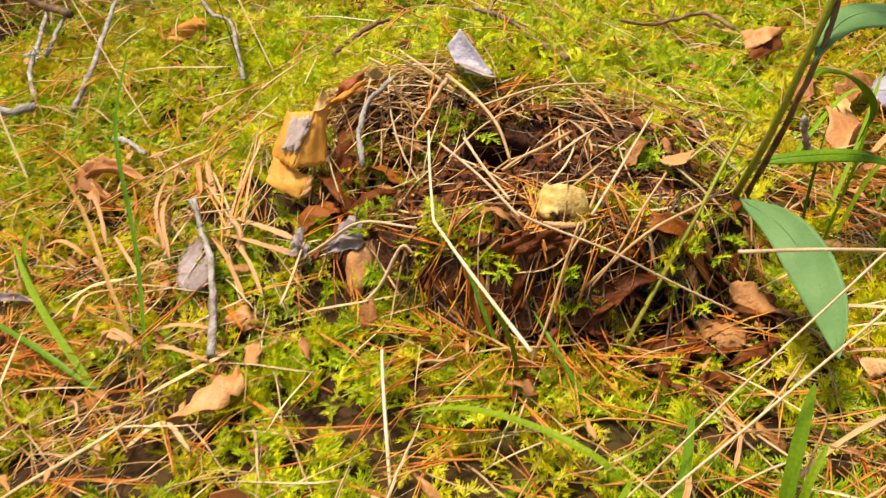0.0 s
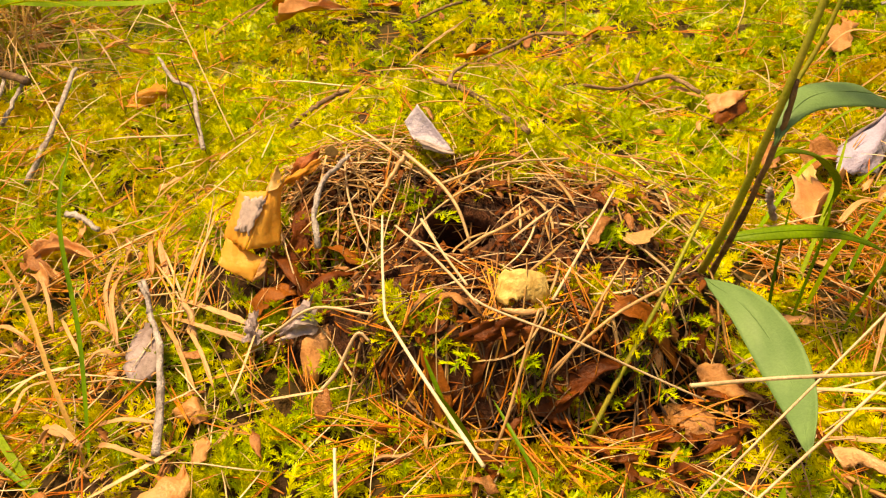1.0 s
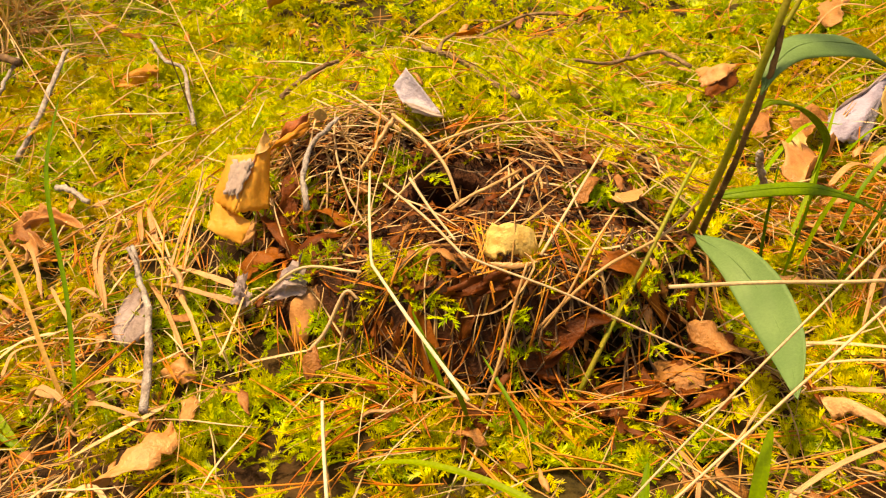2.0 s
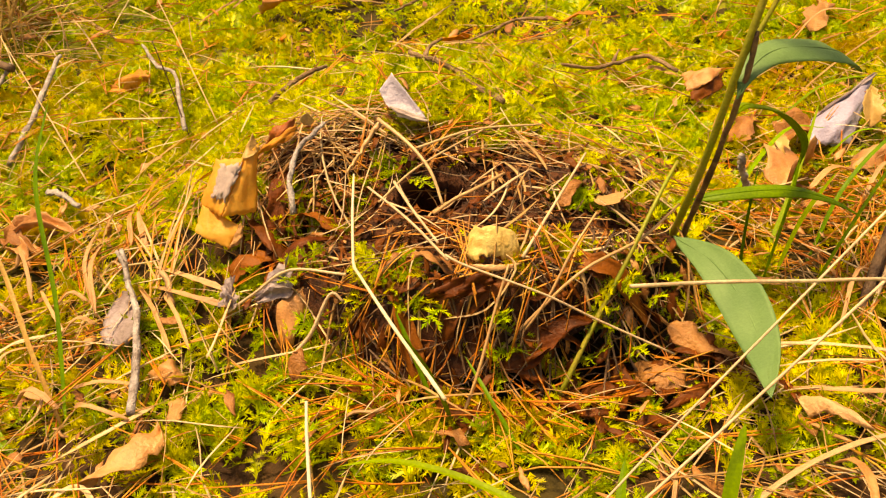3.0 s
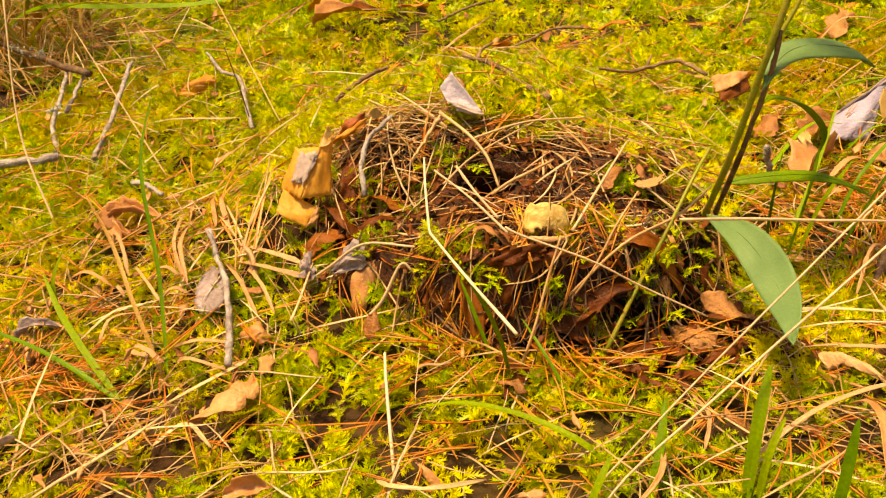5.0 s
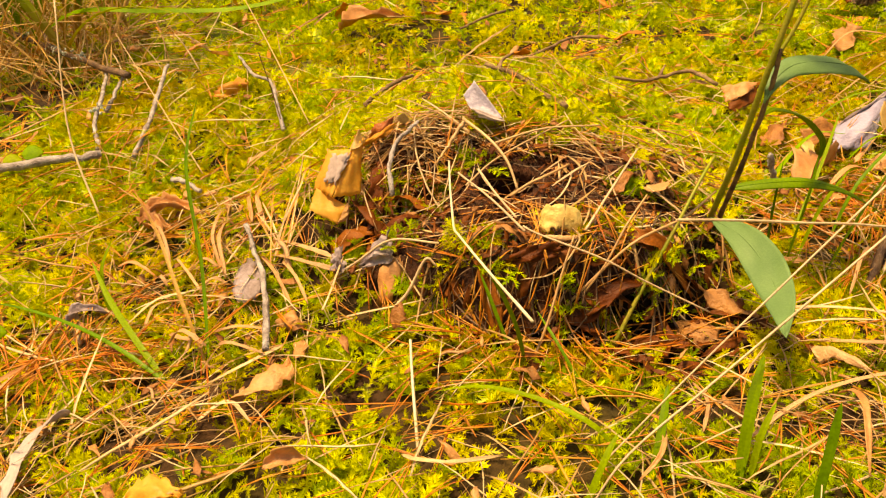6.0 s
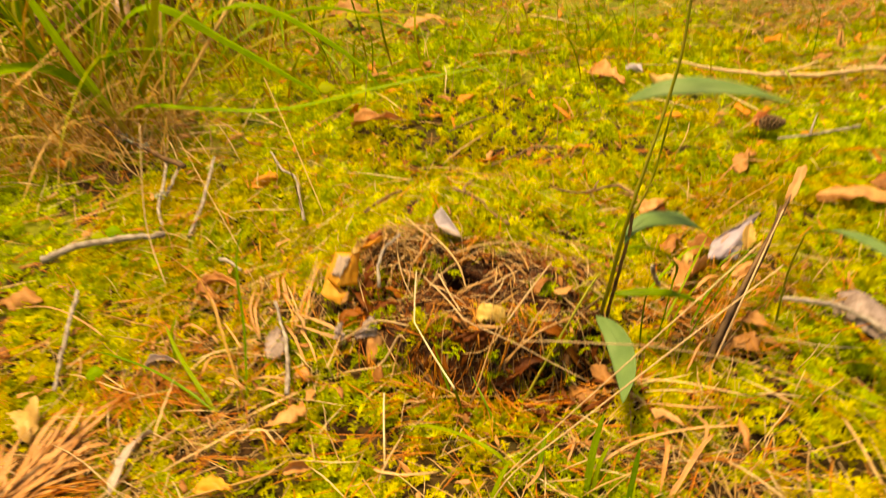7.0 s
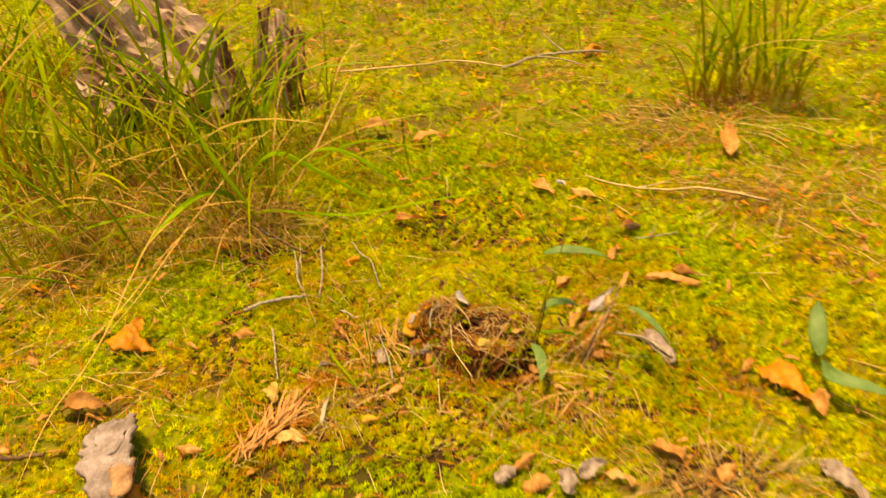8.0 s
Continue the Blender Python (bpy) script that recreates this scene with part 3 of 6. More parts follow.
x, y = scattered(rng, 6600, -.6, .6, .05, 1.0, lambda x, y: (.42 + .6 * straw_amount(x, y)) * off_nest(x, y) * (1 - .35 * (y > .55)))
strewn("pine_needle_litter", "orange-brown fallen pine needles on the moss", "needles", NEEDLES, NEEDLE, x, y, .024, .050, (-.005, .006), .18, 31)
x, y = scattered(rng, 13000, -1.6, 1.6, -.3, 2.6, lambda x, y: (.28 + .7 * straw_amount(x, y)) * off_dome(x, y))
strewn("pine_needle_litter", "scattered orange-brown pine needles on the forest floor", "needles", NEEDLES, NEEDLE, x, y, .035, .06, (-.002, .010), .14, 32)
x, y = scattered(rng, 15500, -.6, .6, .05, 1.0, lambda x, y: (.30 + .85 * straw_amount(x, y)) * off_nest(x, y))
strewn("straw_litter", "bleached dry grass straw lying on the moss", "straw", STRAWS, STRAW, x, y, .016, .062, (-.005, .008), .2, 33, smooth=False)
x, y = scattered(rng, 15500, -2.0, 2.0, -.3, 3.2, lambda x, y: (.15 + .9 * straw_amount(x, y)) * off_dome(x, y))
strewn("straw_litter", "bleached dry grass straw on the forest floor", "straw", STRAWS, STRAW, x, y, .04, .12, (-.003, .012), .18, 34, smooth=False)
def dry_curl(rng):
    s = np.linspace(0, 1, 9)
    b, c = rng.uniform(-.3, .3), rng.uniform(.0, .08)
    line = np.stack([s - .1 * np.abs(b) * s * s, b * s * s + .04 * np.sin(7 * s), c * np.sin(3.1 * s) + .03 * np.sin(9 * s)], -1)
    return triangles(blade(line, rng.uniform(.07, .17), fold=rng.uniform(-.5, .6), thick=.06, taper=.4, twist=rng.uniform(-1.3, 1.3)))


CURLS = [dry_curl(mrng) for _ in range(10)]
x, y = scattered(rng, 900, -.5, .5, .12, .75, lambda x, y: (.06 + .5 * straw_amount(x, y) + .25 * np.exp(-((x + .19) / .08) ** 2 - ((y - .42) / .08) ** 2)) * off_nest(x, y) * (y > .27))
strewn("dry_blade_litter", "bleached curled strips of dead grass on the moss", "straw", CURLS, HAY, x, y, .012, .028, (-.001, .006), .2, 41)
x, y = scattered(rng, 3000, -2.0, 2.0, -.3, 3.2, lambda x, y: (.08 + .6 * straw_amount(x, y)) * off_dome(x, y) * (np.hypot(x / .6, (y - .45) / .55) > 1))
strewn("dry_blade_litter", "bleached curled strips of dead grass over the forest floor", "straw", CURLS, HAY, x, y, .02, .06, (-.003, .006), .15, 42)
x, y = scattered(rng, 800, -.6, .6, .05, 1.0, lambda x, y: (.35 + .6 * straw_amount(x, y)) * off_nest(x, y))
strewn("leaf_litter", "small brown scraps of fallen leaves in the moss", "leaves", SCRAPS, BROWN_LEAF, x, y, .008, .018, (-.004, .005), .3, 35, smooth=False)
x, y = scattered(rng, 2600, -2.2, 2.2, -.3, 3.6, lambda x, y: (.25 + .7 * straw_amount(x, y)) * off_dome(x, y))
strewn("leaf_litter", "brown scraps of fallen leaves over the forest floor", "leaves", SCRAPS, BROWN_LEAF, x, y, .012, .036, (-.004, .008), .3, 36, smooth=False)

x, y = scattered(rng, 1100, -.6, .6, .05, 1.0, lambda x, y: (.16 + .8 * straw_amount(x, y)) * off_nest(x, y))
strewn("leaf_litter", "bleached tan scraps of leaves and blades in the straw", "leaves", SCRAPS, TAN_LEAF, x, y, .008, .022, (-.003, .006), .3, 37, smooth=False)
x, y = scattered(rng, 4600, -2.2, 2.2, -.3, 3.6, lambda x, y: (.12 + .8 * straw_amount(x, y)) * off_dome(x, y))
strewn("leaf_litter", "bleached tan scraps of leaves over the forest floor", "leaves", SCRAPS, TAN_LEAF, x, y, .012, .04, (-.003, .008), .3, 38, smooth=False)

x, y = scattered(rng, 2600, -2.0, 2.0, .7, 3.4, lambda x, y: .25 + .75 * straw_amount(x, y))
strewn("leaf_litter", "rust-orange leaf scraps over the far moss", "leaves", SCRAPS, ORANGE_LEAF, x, y, .014, .040, (-.002, .010), .3, 44, smooth=False)
x, y = scattered(rng, 240, -.03, .18, .285, .375, lambda x, y: np.exp(-((x - .075) / .075) ** 2 - ((y - .335) / .03) ** 2))
strewn("leaf_litter", "dark wet rust-brown leaf pieces in front of the nest", "leaves", SCRAPS, DARK_LEAF, x, y, .010, .026, (-.007, .001), .3, 43, smooth=False)

# ---- the nest ----
nest = thing("bird_nest", "domed ground nest woven of dry grass, moss and leaves", "nest", (0.03, 0.445, 0.0))
rr, aa = np.linspace(0, 1, 70), np.linspace(0, 2 * math.pi, 141)[:-1]
nrng = np.random.default_rng(7)
R, A = np.meshgrid(rr, aa, indexing="ij")
NX = .030 + .127 * R * np.cos(A)
NY = .46 + np.where(np.sin(A) < 0, .122, .097) * R * np.sin(A)
lump = .003 * np.sin(60 * NX + 20 * NY) * np.sin(75 * NY) + nrng.uniform(-.0022, .0022, NX.shape)
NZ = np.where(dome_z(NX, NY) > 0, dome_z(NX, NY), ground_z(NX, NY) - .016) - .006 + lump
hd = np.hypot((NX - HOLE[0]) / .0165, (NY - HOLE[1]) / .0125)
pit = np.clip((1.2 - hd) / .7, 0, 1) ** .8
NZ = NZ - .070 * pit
NY2 = NY + .042 * pit
nv = np.stack([NX, NY2, NZ], -1).reshape(-1, 3)
na = len(aa)
nf = [(i * na + j, (i + 1) * na + j, (i + 1) * na + (j + 1) % na, i * na + (j + 1) % na) for i in range(1, len(rr) - 1) for j in range(na)]
nf += [(0, na + j, na + (j + 1) % na) for j in range(na)]
# the wall's near-black brown carries painted shade for the hollow and the gaps
part("nest_wall", (nv, nf), NEST_DARK, nest, "dark brown nest wall with a round entrance hollow, shade painted in")


def nest_strands(count, seed, length, width, heading, lift, clear=1.15, y0=.335, y1=.55, x0=-.095, x1=.155):
    """Strands laid along the dome, leaving the entrance open."""
    rng = np.random.default_rng(seed)
    out = []
    while len(out) < count:
        px, py = rng.uniform(x0, x1), rng.uniform(y0, y1)
        if (dome_z(px, py) < 0 and ground_z(px, py) < .05) or (y1 > .5 and rng.uniform() < .4 * recess(px, py)):
            continue
        along = .25 + 1.6 * (px - .02)
        h = rng.normal(-along, .7) if heading is None else rng.uniform(0, 6.28) if heading == "any" else rng.normal(heading, .45)
        ln, turnv = rng.uniform(*length), rng.normal(0, 6)
        pts, hh = [], h
        up = rng.uniform(*lift)
        for s in np.linspace(-.5, .5, 9):
            qx, qy = px + math.cos(h + turnv * s * ln) * ln * s, py + math.sin(h + turnv * s * ln) * ln * s
            pts.append((qx, qy, float(top_z(np.array(qx), np.array(qy))) - .004 + up + .010 * s * s * rng.uniform(0, 1)))
        pts = np.array(pts)
        if (np.hypot((pts[:, 0] - HOLE[0]) / .019, (pts[:, 1] - HOLE[1]) / .0135) < clear).any():
            continue
        pts[:, 2] = np.convolve(np.pad(pts[:, 2], 2, "edge"), np.ones(5) / 5, "valid") + .0015
        out.append(blade(pts, rng.uniform(*width), fold=rng.uniform(-.2, .5), thick=.3, twist=rng.uniform(-1, 1)))
    return joined(out)


def rim_strands(count, seed, length, width, across=.32, drop=.8):
    """Strands laid along the rim like thatch, some hanging over its front."""
    rng = np.random.default_rng(seed)
    out = []
    for _ in range(count):
        px = rng.uniform(-.090, .150) if rng.uniform() < .45 else rng.uniform(-.080, .035)
        py = rng.normal(.474, .015)
        ln, h = rng.uniform(*length), rng.normal(0, across) + (rng.normal(0, .9) if rng.uniform() < .22 else 0)
        turnv, rise, up = rng.normal(0, 8), rng.normal(0, .16), rng.uniform(-.005, .006)
        pts = []
        for q in np.linspace(-.5, .5, 8):
            qx, qy = px + math.cos(h + turnv * q * ln) * ln * q, py + math.sin(h + turnv * q * ln) * ln * q
            pts.append((qx, qy, float(rim_z(qx)) + up + rise * q * ln - drop * max(0, .474 - qy) - .5 * max(0, qy - .50) + .002))
        out.append(blade(pts, rng.uniform(*width), fold=rng.uniform(-.2, .5), thick=.3, twist=rng.uniform(-1, 1)))
    return joined(out)


part("rim_thatch", rim_strands(185, 81, (.02, .075), (.0008, .0016)), NEST_STRAW, nest, "brown straw thatch of the rim", kind="stuff")
part("rim_thatch", rim_strands(100, 82, (.02, .075), (.0008, .0015)), STRAW, nest, "bleached straw thatch of the rim", kind="stuff")
part("rim_thatch", rim_strands(40, 83, (.03, .06), (.0007, .0012), .5), NEEDLE, nest, "orange needles in the rim", kind="stuff")
part("woven_straw", nest_strands(120, 74, (.012, .045), (.0006, .0014), "any", (-.003, .005), 1.0, y1=.49), NEST_STRAW, nest, "tangled brown grass strands", kind="stuff")
part("loose_straw", nest_strands(60, 75, (.015, .055), (.0006, .0013), "any", (.001, .007), .7, y1=.49), STRAW, nest, "crossing pale straws on the nest", kind="stuff")
part("woven_straw", nest_strands(45, 73, (.02, .05), (.0007, .0012), 0.0, (-.002, .005), 1.0, y1=.49), NEEDLE, nest, "rust-brown needles in the weave", kind="stuff")
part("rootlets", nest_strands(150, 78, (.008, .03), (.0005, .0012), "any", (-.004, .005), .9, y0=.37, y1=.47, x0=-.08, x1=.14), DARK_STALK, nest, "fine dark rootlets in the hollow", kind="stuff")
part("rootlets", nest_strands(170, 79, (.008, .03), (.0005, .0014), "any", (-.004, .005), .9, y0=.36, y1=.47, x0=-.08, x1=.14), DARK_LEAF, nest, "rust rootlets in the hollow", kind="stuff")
part("loose_straw", nest_strands(40, 76, (.02, .06), (.0008, .0020), "any", (.001, .008), 1.0, y0=.36, y1=.48, x0=.045, x1=.150), STRAW, nest, "pale straws crossing the side of the nest", kind="stuff")
part("loose_straw", nest_strands(10, 80, (.02, .05), (.0008, .0016), "any", (.003, .010), .3, y0=.39, y1=.45, x0=-.03, x1=.09), PALE, nest, "bleached straws at the entrance", kind="stuff")
# this fringe takes the dark stalk colour to paint shade below the overhang
part("front_fringe", nest_strands(110, 84, (.015, .045), (.0006, .0014), "any", (-.001, .007), .5, y0=.325, y1=.37, x0=-.06, x1=.15), DARK_STALK, nest, "dead brown grass down the nest front, darkened as overhang shade", kind="stuff")
part("front_fringe", nest_strands(26, 85, (.02, .05), (.0007, .0013), .55, (.0, .008), .5, y0=.325, y1=.37, x0=-.04, x1=.15), NEEDLE, nest, "orange stems slanting up the nest front", kind="stuff")
crng = np.random.default_rng(88)
# crumbled leaves; the dark ones in the hollow also paint in its shade
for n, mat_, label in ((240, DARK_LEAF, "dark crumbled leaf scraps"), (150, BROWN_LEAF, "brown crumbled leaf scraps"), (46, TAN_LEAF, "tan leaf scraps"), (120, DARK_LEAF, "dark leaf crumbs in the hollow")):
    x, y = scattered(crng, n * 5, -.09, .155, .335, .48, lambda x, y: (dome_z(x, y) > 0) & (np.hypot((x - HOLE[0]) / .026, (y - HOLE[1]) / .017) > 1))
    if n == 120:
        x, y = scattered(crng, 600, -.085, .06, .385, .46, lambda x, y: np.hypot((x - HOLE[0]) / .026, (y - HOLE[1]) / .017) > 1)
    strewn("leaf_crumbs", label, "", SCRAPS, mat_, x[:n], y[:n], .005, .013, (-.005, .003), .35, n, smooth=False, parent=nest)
for n, seed, low, high in ((34, 91, .025, .045),):
    x, y = scattered(crng, 500, -.07, .15, .325, .385, lambda x, y: np.ones_like(x))
    strewn("fallen_needles", "orange pine needles on the nest front", "", NEEDLES, NEEDLE, x[:n], y[:n], low, high, (-.002, .006), .2, seed, parent=nest)
hrng = np.random.default_rng(41)


def on_top(points, lift=0.002):
    """Points (x, y) or (x, y, extra height) laid on the ground or the nest."""
    return [(p[0], p[1], float(top_z(np.array(p[0]), np.array(p[1]))) + lift + (p[2] if len(p) > 2 else 0)) for p in points]


# moss growing on and in the nest
def moss_tuft(name, label, centre, radius, count, seed, mat=MOSS_GREEN, size=(.010, .018), parent=None):
    rng = np.random.default_rng(seed)
    a, r = rng.uniform(0, 6.28, count), radius * np.sqrt(rng.uniform(0, 1, count))
    x, y = centre[0] + r * np.cos(a), centre[1] + r * np.sin(a) * .8
    place = np.stack([x, y, top_z(x, y) - .006], -1)
    turn = turns(rng.uniform(0, 6.28, count), np.abs(rng.normal(0, .6, count)), rng.normal(-1.57, 1.2, count))
    v, t = spread(FINE, rng.integers(0, len(FINE), count), place, turn, rng.uniform(*size, count))
    if parent:
        ob = new(name, fast_mesh(name, v - vec(*parent.location), t, mat))
        ob.parent = parent
        return tagged(ob, label, kind="stuff")
    return tagged(new(name, fast_mesh(name, v, t, mat)), label, "moss", kind="stuff")


for c, r, n, k in (((-.006, .447), .014, 26, 1), ((-.009, .372), .014, 24, 2), ((.006, .366), .012, 16, 3), ((.072, .380), .011, 26, 4), ((-.047, .398), .008, 12, 5), ((.091, .420), .014, 22, 7),
                   ((-.05, .37), .02, 26, 9), ((.120, .380), .016, 13, 21), ((-.085, .41), .012, 14, 11), ((.044, .342), .009, 12, 13), ((-.059, .432), .007, 8, 15), ((.10, .352), .016, 14, 17), ((.13, .43), .016, 12, 25), ((-.02, .36), .016, 18, 14), ((.110, .46), .014, 16, 16), ((.03, .50), .03, 50, 18), ((.10, .50), .03, 60, 20), ((-.04, .51), .03, 50, 22)):
    moss_tuft("moss_tuft", "green moss sprigs", c, r, n, k, MOSS_GREEN if k % 2 else MOSS, parent=nest)


def fallen_leaf(label, mid, side, width, mat, profile="birch", cup=.3, wave=.08, ragged=.1, seed=0, fold=0.0, name="fallen_leaf", group="", stalk=0.0, cols=8, rows=14):
    shape = leaf(mid, side, width, profile, cup, wave, ragged, seed, rows, cols, fold=fold)
    if not stalk:
        return single(name, shape, mat, label, "leaf", group)
    base = vec(*mid[0])
    ob = thing(name, label, "leaf", tuple(base), group)
    part("leaf_blade", shape, mat, ob)
    back = unit(base - vec(*mid[1]))
    part("leaf_stalk", tube(glide([base, base + back * stalk * .5 + vec(0, 0, .002), base + back * stalk], 6), [.0009, .0008, .0008, .0007, .0007, .0008], 6), mat, ob)
    return ob


# the folded ochre leaf leaning on the nest
ochre = thing("folded_leaf", "folded ochre birch leaf with a pale back, leaning on the nest", "leaf", (-.092, .440, .03))
part("left_face", panel((-0.0970, 0.4520, 0.0770), (-0.1090, 0.4420, 0.0550), (-0.0950, 0.4300, 0.0540), (-0.0800, 0.4460, 0.0790), (-.001, -.002, .001), .04, 3, wave=.0003), YELLOW_LEAF, ochre)
part("right_face", panel((-0.0790, 0.4470, 0.0800), (-0.0950, 0.4300, 0.0540), (-0.0780, 0.4360, 0.0510), (-0.0730, 0.4560, 0.0820), (.001, -.002, .001), .03, 4, wave=.0003), YELLOW_LEAF, ochre)
part("tip_fold", panel((-0.0820, 0.4460, 0.0780), (-0.0750, 0.4460, 0.0800), (-0.0730, 0.4560, 0.0780), (-0.0750, 0.4570, 0.0880), (0, -.001, .0), .04, 5, wave=.0002), CREAM_LEAF, ochre, "pale folded leaf tip")
part("pale_back", panel((-0.0930, 0.4460, 0.0770), (-0.1000, 0.4380, 0.0630), (-0.0920, 0.4330, 0.0610), (-0.0810, 0.4420, 0.0770), (0, -.001, .0), .14, 6, wave=.0003), PALE_BACK, ochre, "pale matt leaf back")
part("lower_lobe", panel((-0.1070, 0.4400, 0.0570), (-0.1110, 0.4280, 0.0470), (-0.0940, 0.4220, 0.0380), (-0.0870, 0.4310, 0.0460), (-.001, -.002, .0), .06, 7, wave=.0003), YELLOW_LEAF, ochre)
part("curled_edge", panel((-0.0940, 0.4220, 0.0380), (-0.0870, 0.4250, 0.0400), (-0.0850, 0.4310, 0.0460), (-0.0870, 0.4300, 0.0480), (.001, -.001, .0), .12, 8, wave=.0003), BROWN_LEAF, ochre)
silver = thing("fallen_leaf", "silver-grey pointed folded leaf resting on top of the nest", "leaf", (.004, .490, .078))
part("leaf_blade", panel((0.0020, 0.4860, 0.1020), (-0.0060, 0.4820, 0.0940), (-0.0020, 0.4740, 0.0870), (0.0190, 0.4680, 0.0800), (.001, .001, -.0035), .02, 8, wave=.0003), SILVER, silver)
part("folded_edge", panel((-0.0010, 0.4740, 0.0880), (0.0190, 0.4680, 0.0810), (0.0190, 0.4660, 0.0790), (0.0030, 0.4710, 0.0820), (.000, -.001, .0), .10, 9, 8, wave=.0003), PALE_BACK, silver, "pale folded lower edge")
rust = thing("fallen_leaf", "rust-red torn leaf with an orange edge on the nest rim", "leaf", (-.064, .467, .072))
part("leaf_blade", panel((-.0735, .468, .0722), (-.0668, .468, .0845), (-.0527, .468, .0895), (-.0560, .466, .0800), (0, -.003, .001), .10, 31, 9), RED_LEAF, rust)
part("orange_edge", panel((-.0770, .462, .0715), (-.0715, .462, .0778), (-.0510, .462, .0880), (-.0555, .460, .0810), (0, -.002, .001), .10, 32, 9), ORANGE_LEAF, rust)
fallen_leaf("small pale yellow leaf on the nest rim", [(-.0480, .470, .0835), (-.0467, .470, .087), (-.0455, .470, .0905)], (1, 0, .2), .008, CREAM_LEAF, "oval", .3, .05, .05, 14)
cream = thing("fallen_leaf", "cream-yellow bulging leaf below the nest entrance", "leaf", (.046, .362, .056))
part("leaf_blade", leaf([(.0335, .361, .0600), (.0380, .3605, .0655), (.0450, .361, .0670), (.0520, .362, .0630), (.0580, .364, .0560)], (.25, .62, .75), .0150, "scrap", .30, .08, .25, 16, 20, 12, .0006, .0003, twist=0.0), NEST_CREAM, cream)
part("curled_edge", leaf([(.0345, .3545, .0585), (.0420, .3520, .0580), (.0500, .3530, .0565), (.0580, .3570, .0550)], (.1, .6, .8), .0030, "oval", .6, .08, .25, 18, 14, 6, .0005, 0, twist=.3), TAN_LEAF, cream, "dark notched curled edge")
fallen_leaf("small orange-brown leaf on the nest side", on_top([(.104, .402), (.110, .410), (.116, .418)], .007), (.8, -.5, .3), .015, BROWN_LEAF, "scrap", .3, .05, .15, 17)
# leaves packed into the wall; dark tones in the alcove double as shade
for k, (px, py, ln, wd, hd, mt) in enumerate(((-.072, .428, .036, .020, 2.2, DARK_LEAF), (-.052, .412, .040, .022, .6, DARK_LEAF), (-.066, .445, .035, .020, 1.2, DARK_LEAF), (-.047, .432, .034, .018, 2.8, DARK_LEAF), (-.085, .418, .03, .02, .2, DARK_LEAF),
                                         (.045, .350, .040, .014, .15, DARK_LEAF), (.075, .345, .045, .016, .35, DARK_LEAF), (.015, .368, .03, .016, 2.6, BROWN_LEAF), (.10, .362, .04, .018, -.2, DARK_LEAF), (.0, .352, .035, .018, 1.9, DARK_LEAF), (.092, .42, .026, .013, .9, BROWN_LEAF))):
    c, s = math.cos(hd), math.sin(hd)
    fallen_leaf("dark wet brown leaf packed into the nest side" if mt is DARK_LEAF else "dry brown leaf tucked into the nest wall",
                on_top([(px - c * ln / 2, py - s * ln / 2, -.004), (px, py, .004), (px + c * ln / 2, py + s * ln / 2, -.002)]), (-s, c * .8, hrng.uniform(.1, .6)), wd * .66, mt, "birch" if k % 2 else "scrap", hrng.uniform(-.6, .6), .25, .35, 60 + k, group="leaves in the nest wall")

single("fallen_leaf", panel((.040, .346, .006), (.050, .349, .022), (.074, .349, .027), (.068, .344, .006), (.002, -.006, .002), .10, 51, 12, wave=.0010), DARK_LEAF, "large wet dark brown leaf standing under the nest", "leaf")
single("fallen_leaf", panel((.012, .350, .044), (.024, .352, .054), (.044, .351, .055), (.040, .348, .047), (.0, -.002, .001), .22, 52, 12, wave=.0012), DARK_LEAF, "wet rust-brown leaf in the nest front", "leaf")

# ---- twigs ----
def twig(label, points, r0, r1, mat=TWIG, seed=1, side_shoots=(), count=18, name="twig", knots=.22, lichen=()):
    rng = np.random.default_rng(seed)
    line = glide(points, count) + rng.normal(0, r0 * .25, (count, 3))
    base = vec(*line[0])
    ob = thing(name, label, "twig", tuple(base))
    part("stem", tube(line, np.linspace(r0, r1, count), 8, knots, rng), mat, ob)
    for at_, to in side_shoots:
        root = line[int(at_ * (count - 1))]
        tip = root + vec(*to)
        part("side_shoot", tube(glide([root, root + vec(*to) * .5 + rng.normal(0, r0, 3), tip], 8), np.linspace(r1 * .9, r1 * .4, 8), 6, knots, rng), mat, ob)
    for at_ in lichen:
        root = line[int(at_ * (count - 1))]
        pieces = []
        for _ in range(16):
            c = root + rng.normal(0, 1, 3) * vec(.005, .005, .001) + vec(0, 0, r0 * .6)
            d = unit(rng.normal(0, 1, 3) + vec(0, 0, 1.2))
            pieces.append(leaf([c, c + d * .0015, c + d * .003], rng.normal(0, 1, 3), .003, "scrap", .6, .2, .3, int(rng.integers(999)), 3, 4, .0004, 0))
        part("lichen_crust", joined(pieces), LICHEN, ob, "pale grey-green lichen", kind="stuff")
    return ob


twig("knobby brown twig lying on top of the mound", [(.010, .550, .0885), (.017, .545, .0870), (.031, .540, .0825), (.046, .520, .0760), (.064, .500, .0710)], .0017, .0020, TWIG_BROWN, 1, [(.35, (.012, .02, .004))])
twig("thin dark twig on the moss behind the nest", on_top([(.118, .665, .002), (.145, .668, .003), (.165, .675, .006), (.192, .690, .004), (.212, .668, .002)], .008), .0014, .0018, TWIG_BROWN, 2, [(.5, (.008, .016, .004))])
twig("slender brown twig on the moss", on_top([(.040, .775), (.075, .805, .003), (.102, .829, .004), (.130, .823, .002)], .006), .0012, .0017, TWIG_BROWN, 3)
